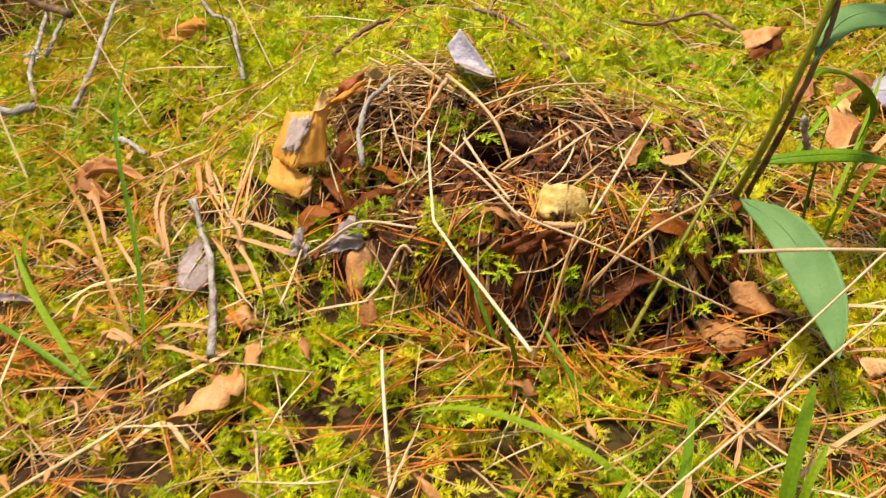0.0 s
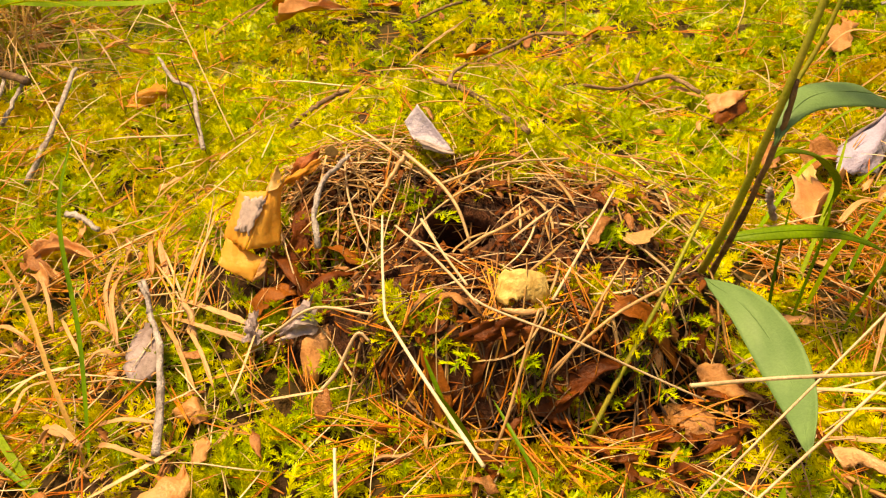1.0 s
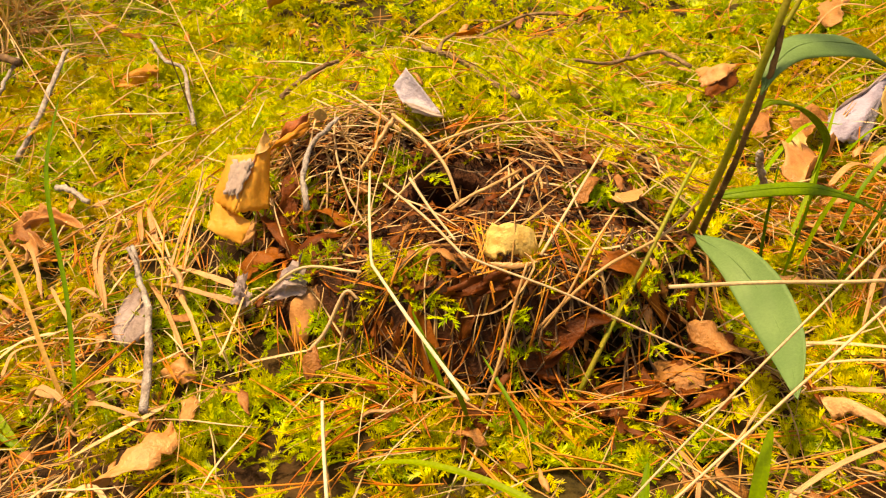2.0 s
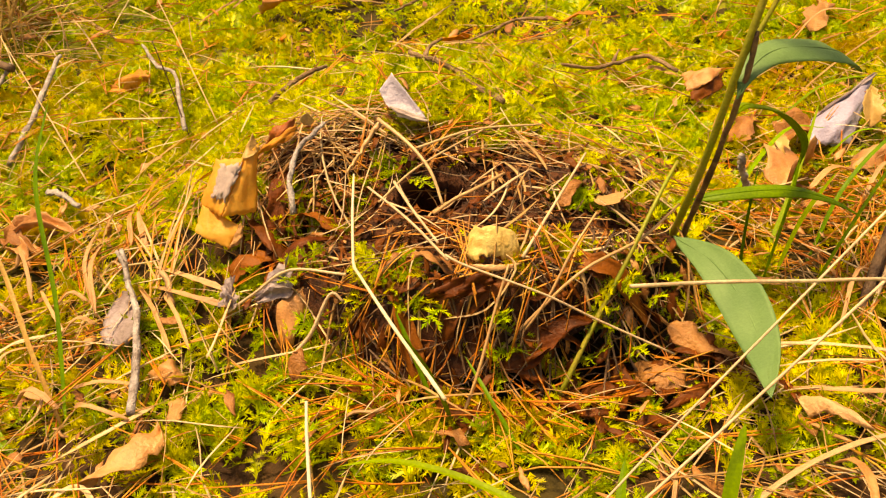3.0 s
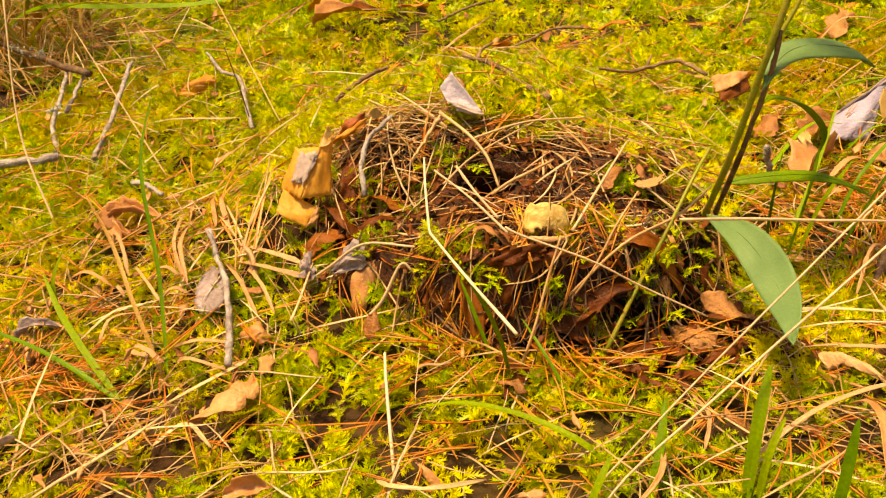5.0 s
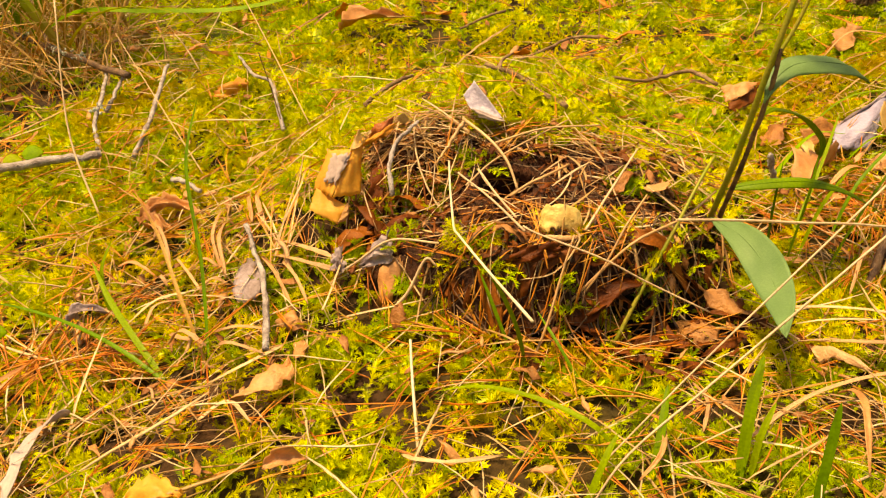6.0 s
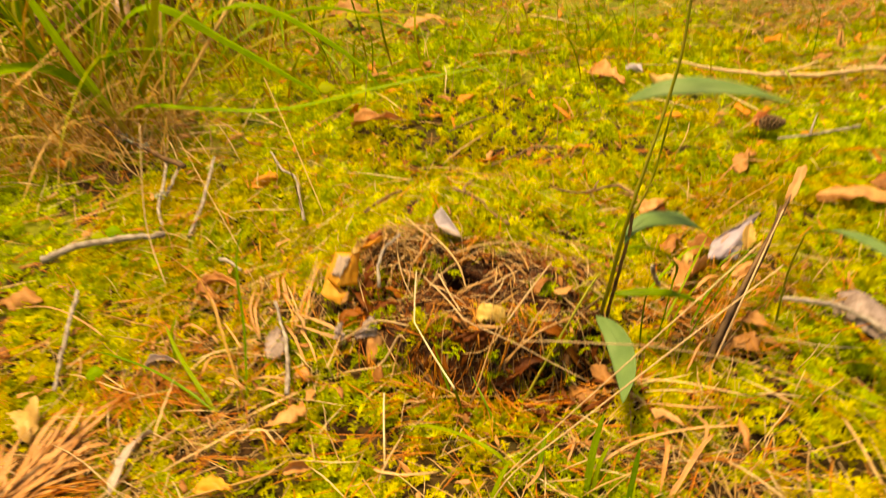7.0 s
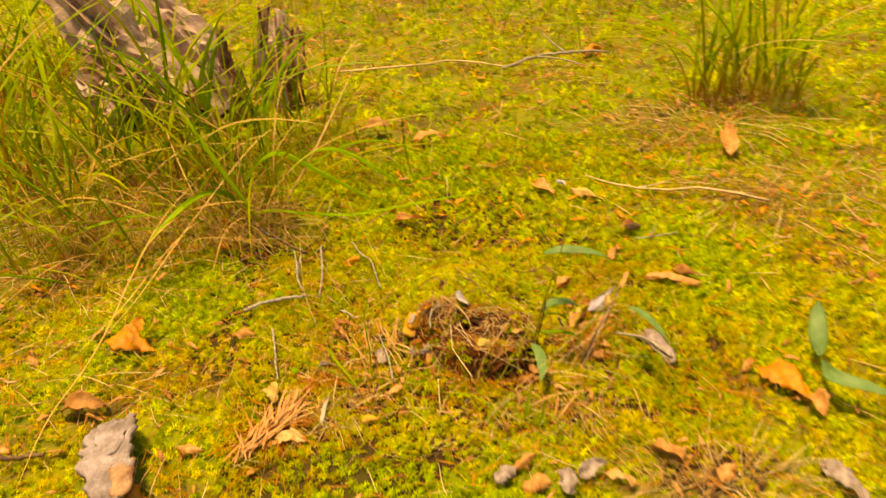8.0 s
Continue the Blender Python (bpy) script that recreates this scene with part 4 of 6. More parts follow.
twig("slender brown twig in the moss", on_top([(-.018, .913), (.012, .935, .003), (.036, .954, .002)], .006), .0014, .0016, TWIG_BROWN, 4)
twig("bent grey twig standing in the moss", [(-0.2510, 0.8190, 0.0240), (-0.2270, 0.7690, 0.0220), (-0.2010, 0.7350, 0.0240), (-0.1850, 0.6810, 0.0200), (-0.1730, 0.6390, 0.0140)], .0015, .0019, TWIG, 5, knots=.3)
twig("grey twig slanting over the moss", [(-0.3230, 0.8000, 0.0300), (-0.3120, 0.7320, 0.0260), (-0.3050, 0.6770, 0.0200), (-0.3050, 0.6190, 0.0100)], .0018, .0024, TWIG, 6, knots=.3)
twig("dark twig on the mound edge", on_top([(-.085, .555), (-.072, .560, .002), (-.060, .566, .002), (-.046, .575)], .006), .0018, .0014, TWIG_BROWN, 7)
twig("grey hooked twig hanging over the nest front", [(-.036, .464, .0870), (-.044, .459, .0820), (-.051, .455, .0780), (-.055, .447, .0725), (-.0565, .438, .0670), (-.0555, .425, .0545)], .0012, .0017, TWIG, 8, knots=.3)
twig("short pale broken twig leaning on the nest", [(-.006, .462, .0845), (-.016, .450, .0760), (-.026, .439, .0670)], .0016, .0007, NEST_STRAW, 9)
twig("grey weathered stick stuck in the moss", on_top([(-.158, .4385, .012), (-.150, .415, .010), (-.142, .397, .007), (-.133, .360, .005), (-.127, .324, .002)], .006), .0014, .0021, TWIG, 10, [(.25, (-.006, .012, .012))], knots=.3)
twig("dark forked twig crusted with lichen", [(-0.6857, 1.0807, 0.0341), (-0.6160, 1.0271, 0.0248), (-0.4647, 0.8700, 0.0332), (-0.4115, 0.8172, 0.0339), (-0.3522, 0.7641, 0.0337)], .0030, .0034, DARK_STALK, 11, [(.5, (-.03, .05, .02))], lichen=(.40, .5, .58, .66))
twig("curved grey lichened twig propped under the dark twig", [(-0.3870, 0.7970, 0.0300), (-0.3660, 0.7170, 0.0260), (-0.3610, 0.6820, 0.0200), (-0.3450, 0.6400, 0.0100)], .0017, .0024, TWIG, 22, knots=.3, lichen=(.5,))
twig("short grey twig under the dark twig", [(-0.3650, 0.7900, 0.0300), (-0.3650, 0.7560, 0.0220), (-0.3690, 0.7290, 0.0120)], .0016, .0020, TWIG, 23, knots=.3)
twig("straight brown stick lying on the moss", on_top([(-.46, .572, .004), (-.42, .583, .005), (-.375, .600, .004), (-.331, .614, .002)], .006), .0042, .0036, TWIG, 12)
twig("grey stick in the moss", on_top([(-.385, .50, .004), (-.372, .45, .004), (-.362, .40, .004), (-.352, .36, .003)], .006), .0022, .0017, TWIG, 13)
twig("thin twig lying on the moss", on_top([(.302, .43, .006), (.330, .418, .008), (.358, .4125, .006), (.40, .37, .003)], .006), .0022, .0026, TWIG, 14)
twig("long pale stick lying across the moss", on_top([(.335, 1.128, .004), (.42, 1.075, .010), (.52, 1.04, .006), (.62, 1.01, .010), (.76, .955, .006)], .006), .0022, .0034, PALE, 15, [(.4, (.08, .01, .012))])
twig("grey-brown branch piece on the forest floor", on_top([(.16, 1.98, .01), (.28, 2.06, .03), (.40, 2.10, .03), (.55, 2.13, .02)], .006), .006, .004, TWIG, 16, [(.4, (.16, -.12, .0)), (.7, (-.08, .1, .05))])
twig("long thin branch on the forest floor", on_top([(-.42, 2.04, .01), (-.22, 2.02, .02), (.0, 2.03, .02), (.17, 2.0, .01)], .006), .004, .003, PALE, 17)
twig("bare twig on the moss", on_top([(.40, .785, .006), (.44, .78, .008), (.50, .79, .006)], .006), .0014, .0018, TWIG, 18, [(.5, (.02, .04, .01))])
twig("dark twig lying in the litter", on_top([(-.86, .17, .006), (-.79, .16, .010), (-.72, .165, .008)], .006), .006, .004, DARK_STALK, 19)
twig("small dark twig beside the nest", on_top([(.205, .48, .0), (.200, .475, .012), (.196, .470, .026)], .006), .0020, .0018, TWIG, 20)
twig("grey twig in the moss beside the leaf", on_top([(-.25, .555, .004), (-.235, .545, .006), (-.22, .53, .004)], .006), .0022, .0016, TWIG, 21)


# ---- single stalks and straws ----
def stalk(label, points, r0, r1, mat, name="dry_stalk", count=16, group="", sides=8):
    line = glide(points, count)
    return single(name, tube(line, np.linspace(r0, r1, count), sides, .06, np.random.default_rng(3)), mat, label, "stalk", group)


white = thing("dry_stalk", "white kinked dead grass stalk over the nest front", "stalk", (.018, .312, .0))
part("stalk", tube(np.concatenate([glide([(-.0144, .3838, .0952), (-.0135, .352, .0930), (-.0118, .3200, .0900)], 12), glide([(-.0112, .3165, .0893), (.0050, .277, .0892), (.0226, .237, .0889)], 14)]), np.linspace(.00055, .00075, 26), 7, .12, np.random.default_rng(3)), WHITE, white)
part("green_base", blade(glide([(.019, .316, .0), (.0165, .300, .035), (.0110, .285, .068), (.0050, .278, .0878)], 12), .0022, (1, 0, .3), .3, .12, .7), GRASS_FRESH, white, "green blade that carries the stalk", smooth=False)
tall_a = [(.046, .229, .004), (.100, .256, .0426), (.150, .281, .0752), (.200, .306, .1077), (.248, .330, .139)]
tall_b = [(.040, .206, .004), (.060, .2145, .0300), (.100, .2352, .0492), (.150, .261, .0730), (.200, .2868, .0968), (.262, .3185, .126)]
stalk("long bleached stalk bent down to the moss", tall_a, .0004, .0006, PALE, count=26)
stalk("second long bleached stalk bent down to the moss", tall_b, .0005, .0006, PALE, count=26)
stalk("horizontal broken straw over the moss", [(.0708, .1900, .1625), (.092, .1955, .157), (.1134, .2005, .151), (.155, .211, .138), (.23, .235, .10), (.33, .27, .03), (.36, .28, .0)], .0005, .0004, PALE, count=26)
stalk("short white stalk sticking up from the moss", [(-.0384, .2539, .0), (-.0395, .272, .012), (-.0405, .292, .024), (-.041, .306, .030)], .0009, .0007, WHITE)
stalk("pale curved stem on the moss", on_top([(-.0955, .3947), (-.078, .392, .012), (-.055, .386, .018), (-.0253, .3721, .004)]), .0008, .0007, PALE)
stalk("pale curled stem on the moss", on_top([(-.056, .362, .002), (-.046, .364, .012), (-.034, .368, .016), (-.028, .366, .008)]), .0011, .0007, PALE)
stalk("thin straw fallen across the nest", [(.0240, .350, .0685), (.033, .345, .0650), (.065, .335, .0530), (.088, .335, .0360), (.123, .330, .0150)], .0006, .0005, PALE)
stalk("straw propped over the nest entrance", [(-.011, .400, .0790), (.008, .380, .0700), (.025, .355, .0620)], .0006, .0007, PALE)
stalk("straw propped beside the nest entrance", [(.001, .410, .0750), (.010, .390, .0690), (.021, .365, .0655)], .0008, .0006, PALE)
stalk("brown straw arched over the nest entrance", [(-.007, .460, .0870), (.009, .440, .0800), (.019, .425, .0710), (.024, .410, .0580)], .0011, .0008, STRAW)
stalk("tan straw on the nest side", [(.059, .360, .0560), (.079, .390, .0660), (.100, .430, .0690)], .0008, .0006, PALE)
stalk("tan straw lying along the nest rim", [(.012, .440, .0770), (.044, .455, .0770), (.081, .460, .0735)], .0008, .0005, STRAW)
stalk("brown rootlet arched under the entrance", [(.019, .400, .0600), (.030, .402, .0660), (.041, .405, .0690), (.057, .425, .0650)], .0010, .0008, NEST_STRAW)
stalk("tan straw crossing the entrance", [(-.007, .400, .0700), (.014, .430, .0720), (.062, .470, .0750)], .0006, .0005, STRAW)
stalk("brown grass stem slanting up the nest front", [(.033, .342, .0040), (.062, .345, .0340), (.086, .350, .0530), (.116, .370, .0530), (.140, .395, .0540)], .0009, .0006, NEST_STRAW)
stalk("brown grass stem slanting up the nest front", [(.040, .343, .0060), (.065, .345, .0370), (.081, .355, .0600), (.095, .370, .0700)], .0007, .0005, NEST_STRAW)
stalk("orange-brown dead stem in front of the nest", [(.024, .318, .0), (.034, .325, .0220), (.043, .338, .0420), (.052, .350, .0600)], .0008, .0006, NEST_STRAW)
stalk("thin tall pale stalk standing in the moss", [(-0.2936, 0.5079, 0.0073), (-0.3202, 0.5579, 0.0656), (-0.3257, 0.6179, 0.1513)], .0008, .0006, PALE)
stalk("thin leaning pale stalk in the moss", [(-.235, .585, .004), (-.285, .66, .04), (-.34, .74, .085)], .0006, .0004, STRAW)
stalk("thin leaning straw behind the nest", [(-.155, .665, .004), (-.215, .80, .05), (-.265, .90, .10)], .0006, .0005, STRAW)
for k, (px, py, hgt, dx) in enumerate(((-.176, .652, .075, -.01), (-.15, 1.00, .09, .02), (-.06, .96, .07, -.01), (.13, .84, .06, .005), (.06, .99, .08, .015), (-.22, 1.06, .11, .03), (.20, .94, .07, -.02), (-.02, 1.06, .1, .03))):
    z = float(ground_z(np.array(px), np.array(py)))
    stalk("thin upright stalk in the moss", [(px, py, z - .005), (px + dx * .4, py + .004, z + hgt * .5), (px + dx, py + .01, z + hgt)], .0006, .0004, DARK_STALK if k == 0 else STRAW, group="thin stalks in the moss")


bundle = thing("straw_bundle", "slanting tan straws leaning on the nest beside the ochre leaf", "straw", (-.125, .43, .0))
for k in range(13):
    px, py = hrng.uniform(-.142, -.128), hrng.uniform(.412, .432)
    ln = hrng.uniform(.035, .065)
    h = hrng.normal(1.25, .16) if k < 7 else hrng.uniform(.2, 2.6)
    q = on_top([(px, py, .001), (px + ln * .5 * math.cos(h), py + ln * .5 * math.sin(h), .008), (px + ln * math.cos(h), py + ln * math.sin(h), .010)], .002)
    part("straw", blade(glide(q, 8), hrng.uniform(.0007, .0014), None, .3, .15, .6, hrng.uniform(-.6, .6)), NEST_STRAW if k % 3 else NEEDLE, bundle, smooth=False)


def strip(label, points, width, mat, seed=0, twist=.6, fold=.4, name="dry_grass", group="", count=18, side=None):
    return single(name, blade(glide(points, count), width, side, fold, .10, .8, twist), mat, label, "grass blade", group, smooth=False)


def shard(label, points, width, mat, seed, twist, group):
    """A broken flat piece of a dead blade, ragged at its ends."""
    p = np.array(points, float)
    across = np.cross(p[-1] - p[0], vec(0, 0, 1))
    return single("dry_grass", leaf(points, across, width, "scrap", .7, .10, .30, seed, 12, 4, .0003, .0, twist=twist), mat, label, "grass blade", group)


CURLED_BLADES = [
    ([(-.192, .492, .004), (-.191, .470, .014), (-.189, .450, .014), (-.176, .417, .004)], .0050, PALE),
    ([(-.170, .492, .010), (-.165, .475, .016), (-.160, .455, .008)], .0060, TAN_LEAF),
    ([(-.1415, .4326, .004), (-.118, .417, .010), (-.0949, .4053, .004)], .0075, TAN_LEAF),
    ([(-.150, .425, .002), (-.135, .400, .010), (-.118, .365, .002)], .0050, TAN_LEAF),
    ([(-.1975, .362, .004), (-.188, .353, .010), (-.1787, .3485, .006)], .0065, PALE),
    ([(-.165, .352, .006), (-.148, .350, .010), (-.128, .345, .004)], .0055, PALE),
    ([(-.118, .33, .006), (-.135, .315, .012), (-.16, .305, .004)], .0050, STRAW),
    ([(-.235, .375, .002), (-.215, .395, .016), (-.195, .402, .006)], .0050, STRAW),
]
CURLED_BLADES += [
    ([(-.10, .362, .004), (-.096, .372, .016), (-.089, .40, .022)], .0028, STRAW),
    ([(.118, .235, .006), (.150, .255, .014), (.190, .272, .014), (.235, .280, .006)], .0050, TAN_LEAF),
    ([(.1988, .3021, .004), (.203, .285, .018), (.206, .270, .020), (.190, .235, .006)], .0060, PALE),
    ([(.2093, .265, .018), (.195, .245, .020), (.180, .222, .010), (.162, .195, .004)], .0085, PALE),
    ([(.168, .262, .003), (.172, .255, .022), (.170, .238, .028), (.160, .205, .006)], .0070, TAN_LEAF),
    ([(.225, .30, .006), (.200, .298, .016), (.170, .31, .006)], .0060, PALE),
    ([(.160, .345, .010), (.200, .330, .016), (.25, .310, .004)], .0045, STRAW),
]
CURLED_BLADES += [
    ([(.075, .262, .006), (.082, .250, .018), (.078, .232, .016), (.066, .222, .002)], .0048, TAN_LEAF),
    ([(-.045, .245, .004), (-.036, .235, .020), (-.018, .232, .020), (.004, .240, .004)], .0048, STRAW),
    ([(.10, .245, .004), (.106, .262, .014), (.104, .285, .004)], .0040, PALE),
    ([(-.155, .275, .004), (-.140, .285, .012), (-.125, .27, .004)], .0048, STRAW),
    ([(.02, .347, .006), (.040, .345, .016), (.055, .352, .020), (.05, .362, .012)], .0026, STRAW),
    ([(-.45, .475, .006), (-.40, .468, .018), (-.36, .45, .016), (-.33, .43, .004)], .0046, PALE),
    ([(.135, 1.005, .004), (.15, .97, .03), (.16, .92, .006)], .005, PALE),
]
CURLED_BLADES += [
    ([(-.195, .96, .004), (-.175, .985, .02), (-.16, 1.01, .02), (-.13, 1.03, .006)], .005, PALE),
]
for k, (pts, w, m) in enumerate(CURLED_BLADES):
    shard("curled bleached grass blade lying in the moss", on_top([(p[0], p[1], p[2] * .35) for p in pts], 0.003), w * .55, HAY if m is PALE else m, 500 + k, hrng.uniform(-1.2, 1.2), "curled dry blades")

DEAD_STRIPS = [
    ([(-.1846, .4725, .019), (-.1818, .443, .022), (-.1701, .4067, .014)], .0050, PALE),
    ([(-.1405, .4199, .020), (-.1185, .4041, .024), (-.0919, .3937, .020)], .0062, PALE),
    ([(-.1606, .481, .034), (-.1542, .4615, .027), (-.1483, .4478, .021)], .0065, PALE),
    ([(-.2368, .4638, .014), (-.2321, .4673, .022), (-.2212, .4466, .018), (-.2163, .4318, .009)], .0046, PALE),
    ([(-.2555, .4374, .010), (-.2413, .433, .015), (-.2231, .4217, .009)], .0052, TAN_LEAF),
    ([(-.1996, .4219, .010), (-.1901, .4271, .017), (-.1799, .4238, .012)], .0050, PALE),
    ([(-.2206, .42, .010), (-.216, .414, .014), (-.2113, .4081, .009)], .0045, PALE),
    ([(-.1857, .395, .011), (-.1768, .4004, .018), (-.1679, .4002, .013)], .0055, PALE),
]
DEAD_STRIPS += [
    ([(-.2151, .3692, .007), (-.2089, .3812, .014), (-.1906, .3886, .011)], .0045, TAN_LEAF),
    ([(-.1915, .3448, .010), (-.1818, .3462, .018), (-.1652, .3352, .014)], .0056, PALE),
    ([(-.1571, .3346, .015), (-.1459, .3275, .020), (-.1261, .3195, .017)], .0048, PALE),
    ([(-.2152, .4426, .010), (-.1977, .4157, .013), (-.1865, .3997, .010)], .0040, TAN_LEAF),
    ([(-.1321, .4126, .019), (-.1195, .3897, .022), (-.1085, .3649, .017)], .0042, TAN_LEAF),
    ([(.3058, .6876, .010), (.3348, .7032, .028), (.3681, .71, .022)], .0040, PALE),
    ([(.2347, .4624, .013), (.2523, .4715, .020), (.2685, .4688, .013)], .0070, TAN_LEAF),
    ([(.205, .345, .008), (.222, .372, .018), (.236, .385, .010)], .0040, PALE),
]
DEAD_STRIPS += [
    ([(.262, .452, .010), (.280, .470, .020), (.300, .478, .012)], .0050, PALE),
]
for k, (pts, w, m) in enumerate(DEAD_STRIPS):
    shard("pale curled strip of dead grass in the litter", pts, w * .62, HAY if m is PALE else m, 540 + k, (-1) ** k * .9, "pale dead strips")

# ---- green grass blades near the nest ----
NEAR_BLADES = [
    ("bright green grass blade with a dry tip, lying on the moss", [(.062, .245, .0), (.048, .252, .010), (.028, .264, .015), (.008, .274, .016), (-.010, .282, .013), (-.030, .286, .008)], .0055, GRASS_FRESH),
    ("green grass blade leaning in the moss", [(-.190, .325, .0), (-.215, .352, .012), (-.240, .385, .020), (-.262, .42, .028)], .0055, GRASS_FRESH),
    ("white and green bent grass blade", [(-.186, .322, .0), (-.222, .345, .008), (-.265, .372, .012), (-.315, .395, .014), (-.34, .40, .010)], .0045, GRASS_FRESH),
    ("short bright green grass blade", [(-.252, .40, .0), (-.254, .412, .022), (-.246, .425, .040)], .0045, GRASS_FRESH),
    ("thin upright green grass blade", [(-.168, .338, .0), (-.172, .38, .038), (-.180, .42, .085), (-.172, .45, .118)], .0032, GRASS_FRESH),
    ("yellowing upright grass blade in the moss", [(-.170, .338, .0), (-.185, .365, .026), (-.200, .395, .052), (-.215, .415, .075)], .0032, GRASS_TAN),
]
NEAR_BLADES += [
    ("green grass blade behind the white stalk", [(.012, .325, .0), (.004, .338, .020), (-.002, .350, .036)], .0032, GRASS_FRESH),
    ("thin upright green grass blade", [(.05, .292, .0), (.038, .312, .012), (.028, .335, .020)], .0028, GRASS_FRESH),
    ("upright green grass blade in the straw", [(.111, .222, .0), (.118, .236, .022), (.127, .252, .042)], .0075, GRASS_FRESH),
    ("narrow upright green grass blade", [(.116, .222, .0), (.121, .228, .014), (.129, .236, .026)], .0045, GRASS_FRESH),
    ("upright green grass blade in the straw", [(.136, .198, .0), (.142, .206, .022), (.147, .214, .042)], .0060, GRASS_FRESH),
    ("short bright green grass blade", [(.072, .226, .0), (.080, .243, .012), (.086, .26, .026)], .0060, GRASS_FRESH),
    ("green grass blade among the straw", [(.04, .215, .0), (.05, .225, .012), (.058, .234, .022)], .0050, GRASS_FRESH),
    ("thin green blade in the litter behind the plant", [(.1817, .4619, .0), (.2368, .516, .016), (.2671, .522, .014)], .0042, GRASS_LIME),
]
NEAR_BLADES += [
    ("thin green blade lying on the litter", [(.2663, .5199, .004), (.283, .518, .018), (.2982, .5152, .022)], .0040, GRASS_LIME),
    ("thin green blade standing in the litter", [(.1891, .4034, .0), (.200, .408, .040), (.205, .413, .066)], .0030, GRASS_LIME),
    ("green blade leaning over the litter", [(.2001, .4125, .0), (.212, .416, .026), (.228, .420, .050)], .0042, GRASS_FRESH),
    ("dark green blade over the lilac leaf", [(.2609, .5907, .0), (.296, .5914, .022), (.345, .586, .026)], .0050, GRASS_FRESH),
    ("thin green blade beside the plant", [(.22, .42, .0), (.245, .44, .03), (.29, .47, .045), (.345, .49, .04)], .0035, GRASS_FRESH),
    ("thin green blade beside the plant", [(.195, .42, .0), (.225, .46, .025), (.255, .51, .045)], .0035, GRASS_FRESH),
    ("narrow green blade standing in the moss", [(.175, .40, .0), (.178, .405, .03), (.184, .412, .065)], .0024, GRASS_FRESH),
    ("green blade standing in the moss", [(.205, .385, .0), (.222, .39, .03), (.245, .40, .065), (.27, .41, .10)], .0030, GRASS_FRESH),
]
for label, pts, w, m in NEAR_BLADES:
    z0 = float(ground_z(np.array(pts[0][0]), np.array(pts[0][1])))
    strip(label, [(a, b, c + z0 - (.006 if i == 0 else 0)) for i, (a, b, c) in enumerate(pts)], w * .7, m, 0, hrng.uniform(-.4, .4), .35, "wild_grass", "green blades near the nest")

# ---- the broad-leaved plant ----
def herb_leaf(plant, mid, side, width, cup, seed, mat, label="", profile="lance"):
    """A broad leaf with its midrib."""
    lf = part("leaf", leaf(mid, side, width, profile, cup, .05, .0, seed, 22, 10, vein=.00012, twist=0.0), mat, plant, label)
    part("midrib", tube(glide(mid, 22), np.linspace(.0006, .0002, 22), 6), mat, lf)


herb = thing("woodland_herb", "tall green herb with broad leaves and a browned stem", "plant", (.1425, .4307, .004))
stem_line = [(.1425, .4307, -.004), (.143, .410, .030), (.148, .388, .078), (.156, .373, .134), (.170, .374, .185), (.184, .384, .225), (.196, .39, .27), (.203, .395, .33)]
part("stem", tube(glide(stem_line, 40), np.linspace(.0021, .0011, 40), 8, .05, hrng), GREEN_STEM, herb)
part("dead_sheath", tube(glide([(.148, .429, -.004), (.148, .410, .028), (.1525, .388, .076), (.159, .3735, .126), (.161, .371, .148)], 26), np.linspace(.0019, .0011, 26), 7, .25, hrng), DARK_STALK, herb, "dark brown dead stem sheath")
part("side_stem", tube(glide([(.156, .373, .134), (.176, .380, .17), (.19, .383, .23)], 14), np.linspace(.0011, .0008, 14), 6), GREEN_STEM, herb)
herb_leaf(herb, [(.1345, .381, .0445), (.1440, .354, .0480), (.1490, .332, .0460), (.1500, .310, .0435), (.1480, .290, .0425), (.1425, .2686, .0435)], (1, .1, .5), .0205, -.25, 21, GREEN_LEAF, "broad blue-green hanging leaf", "oval")
herb_leaf(herb, [(.1553, .371, .1187), (.1613, .376, .1290), (.1741, .386, .1325), (.1929, .396, .1285), (.2112, .402, .1215), (.2241, .405, .1095)], (.45, -.75, -.3), .0175, -.3, 22, GREEN_LEAF, "broad blue-green arching leaf", "blunt")
herb_leaf(herb, [(.150, .409, .047), (.1628, .405, .0508), (.1872, .405, .0507), (.2058, .405, .0471), (.2254, .405, .0376), (.2463, .405, .0212)], (.1, -.9, -.3), .009, -.4, 23, GRASS_FRESH, "deep green arching leaf")
herb_leaf(herb, [(.158, .405, .226), (.185, .399, .238), (.215, .396, .239), (.25, .389, .234), (.278, .382, .224)], (.05, -.8, -.35), .019, -.3, 24, GREEN_LEAF, "broad blue-green arching leaf")
herb_leaf(herb, [(.157, .378, .108), (.1652, .385, .109), (.1867, .40, .0958), (.2014, .41, .0799), (.2072, .415, .0667), (.2052, .42, .0469)], (.7, -.5, -.2), .007, -.4, 25, GRASS_FRESH)
olive = stalk("slender olive stem lying against the nest mound", [(.070, .330, -.004), (.088, .345, .022), (.108, .362, .048), (.128, .385, .068), (.140, .402, .074)], .0013, .0009, GREEN_STEM, "slender_stem")

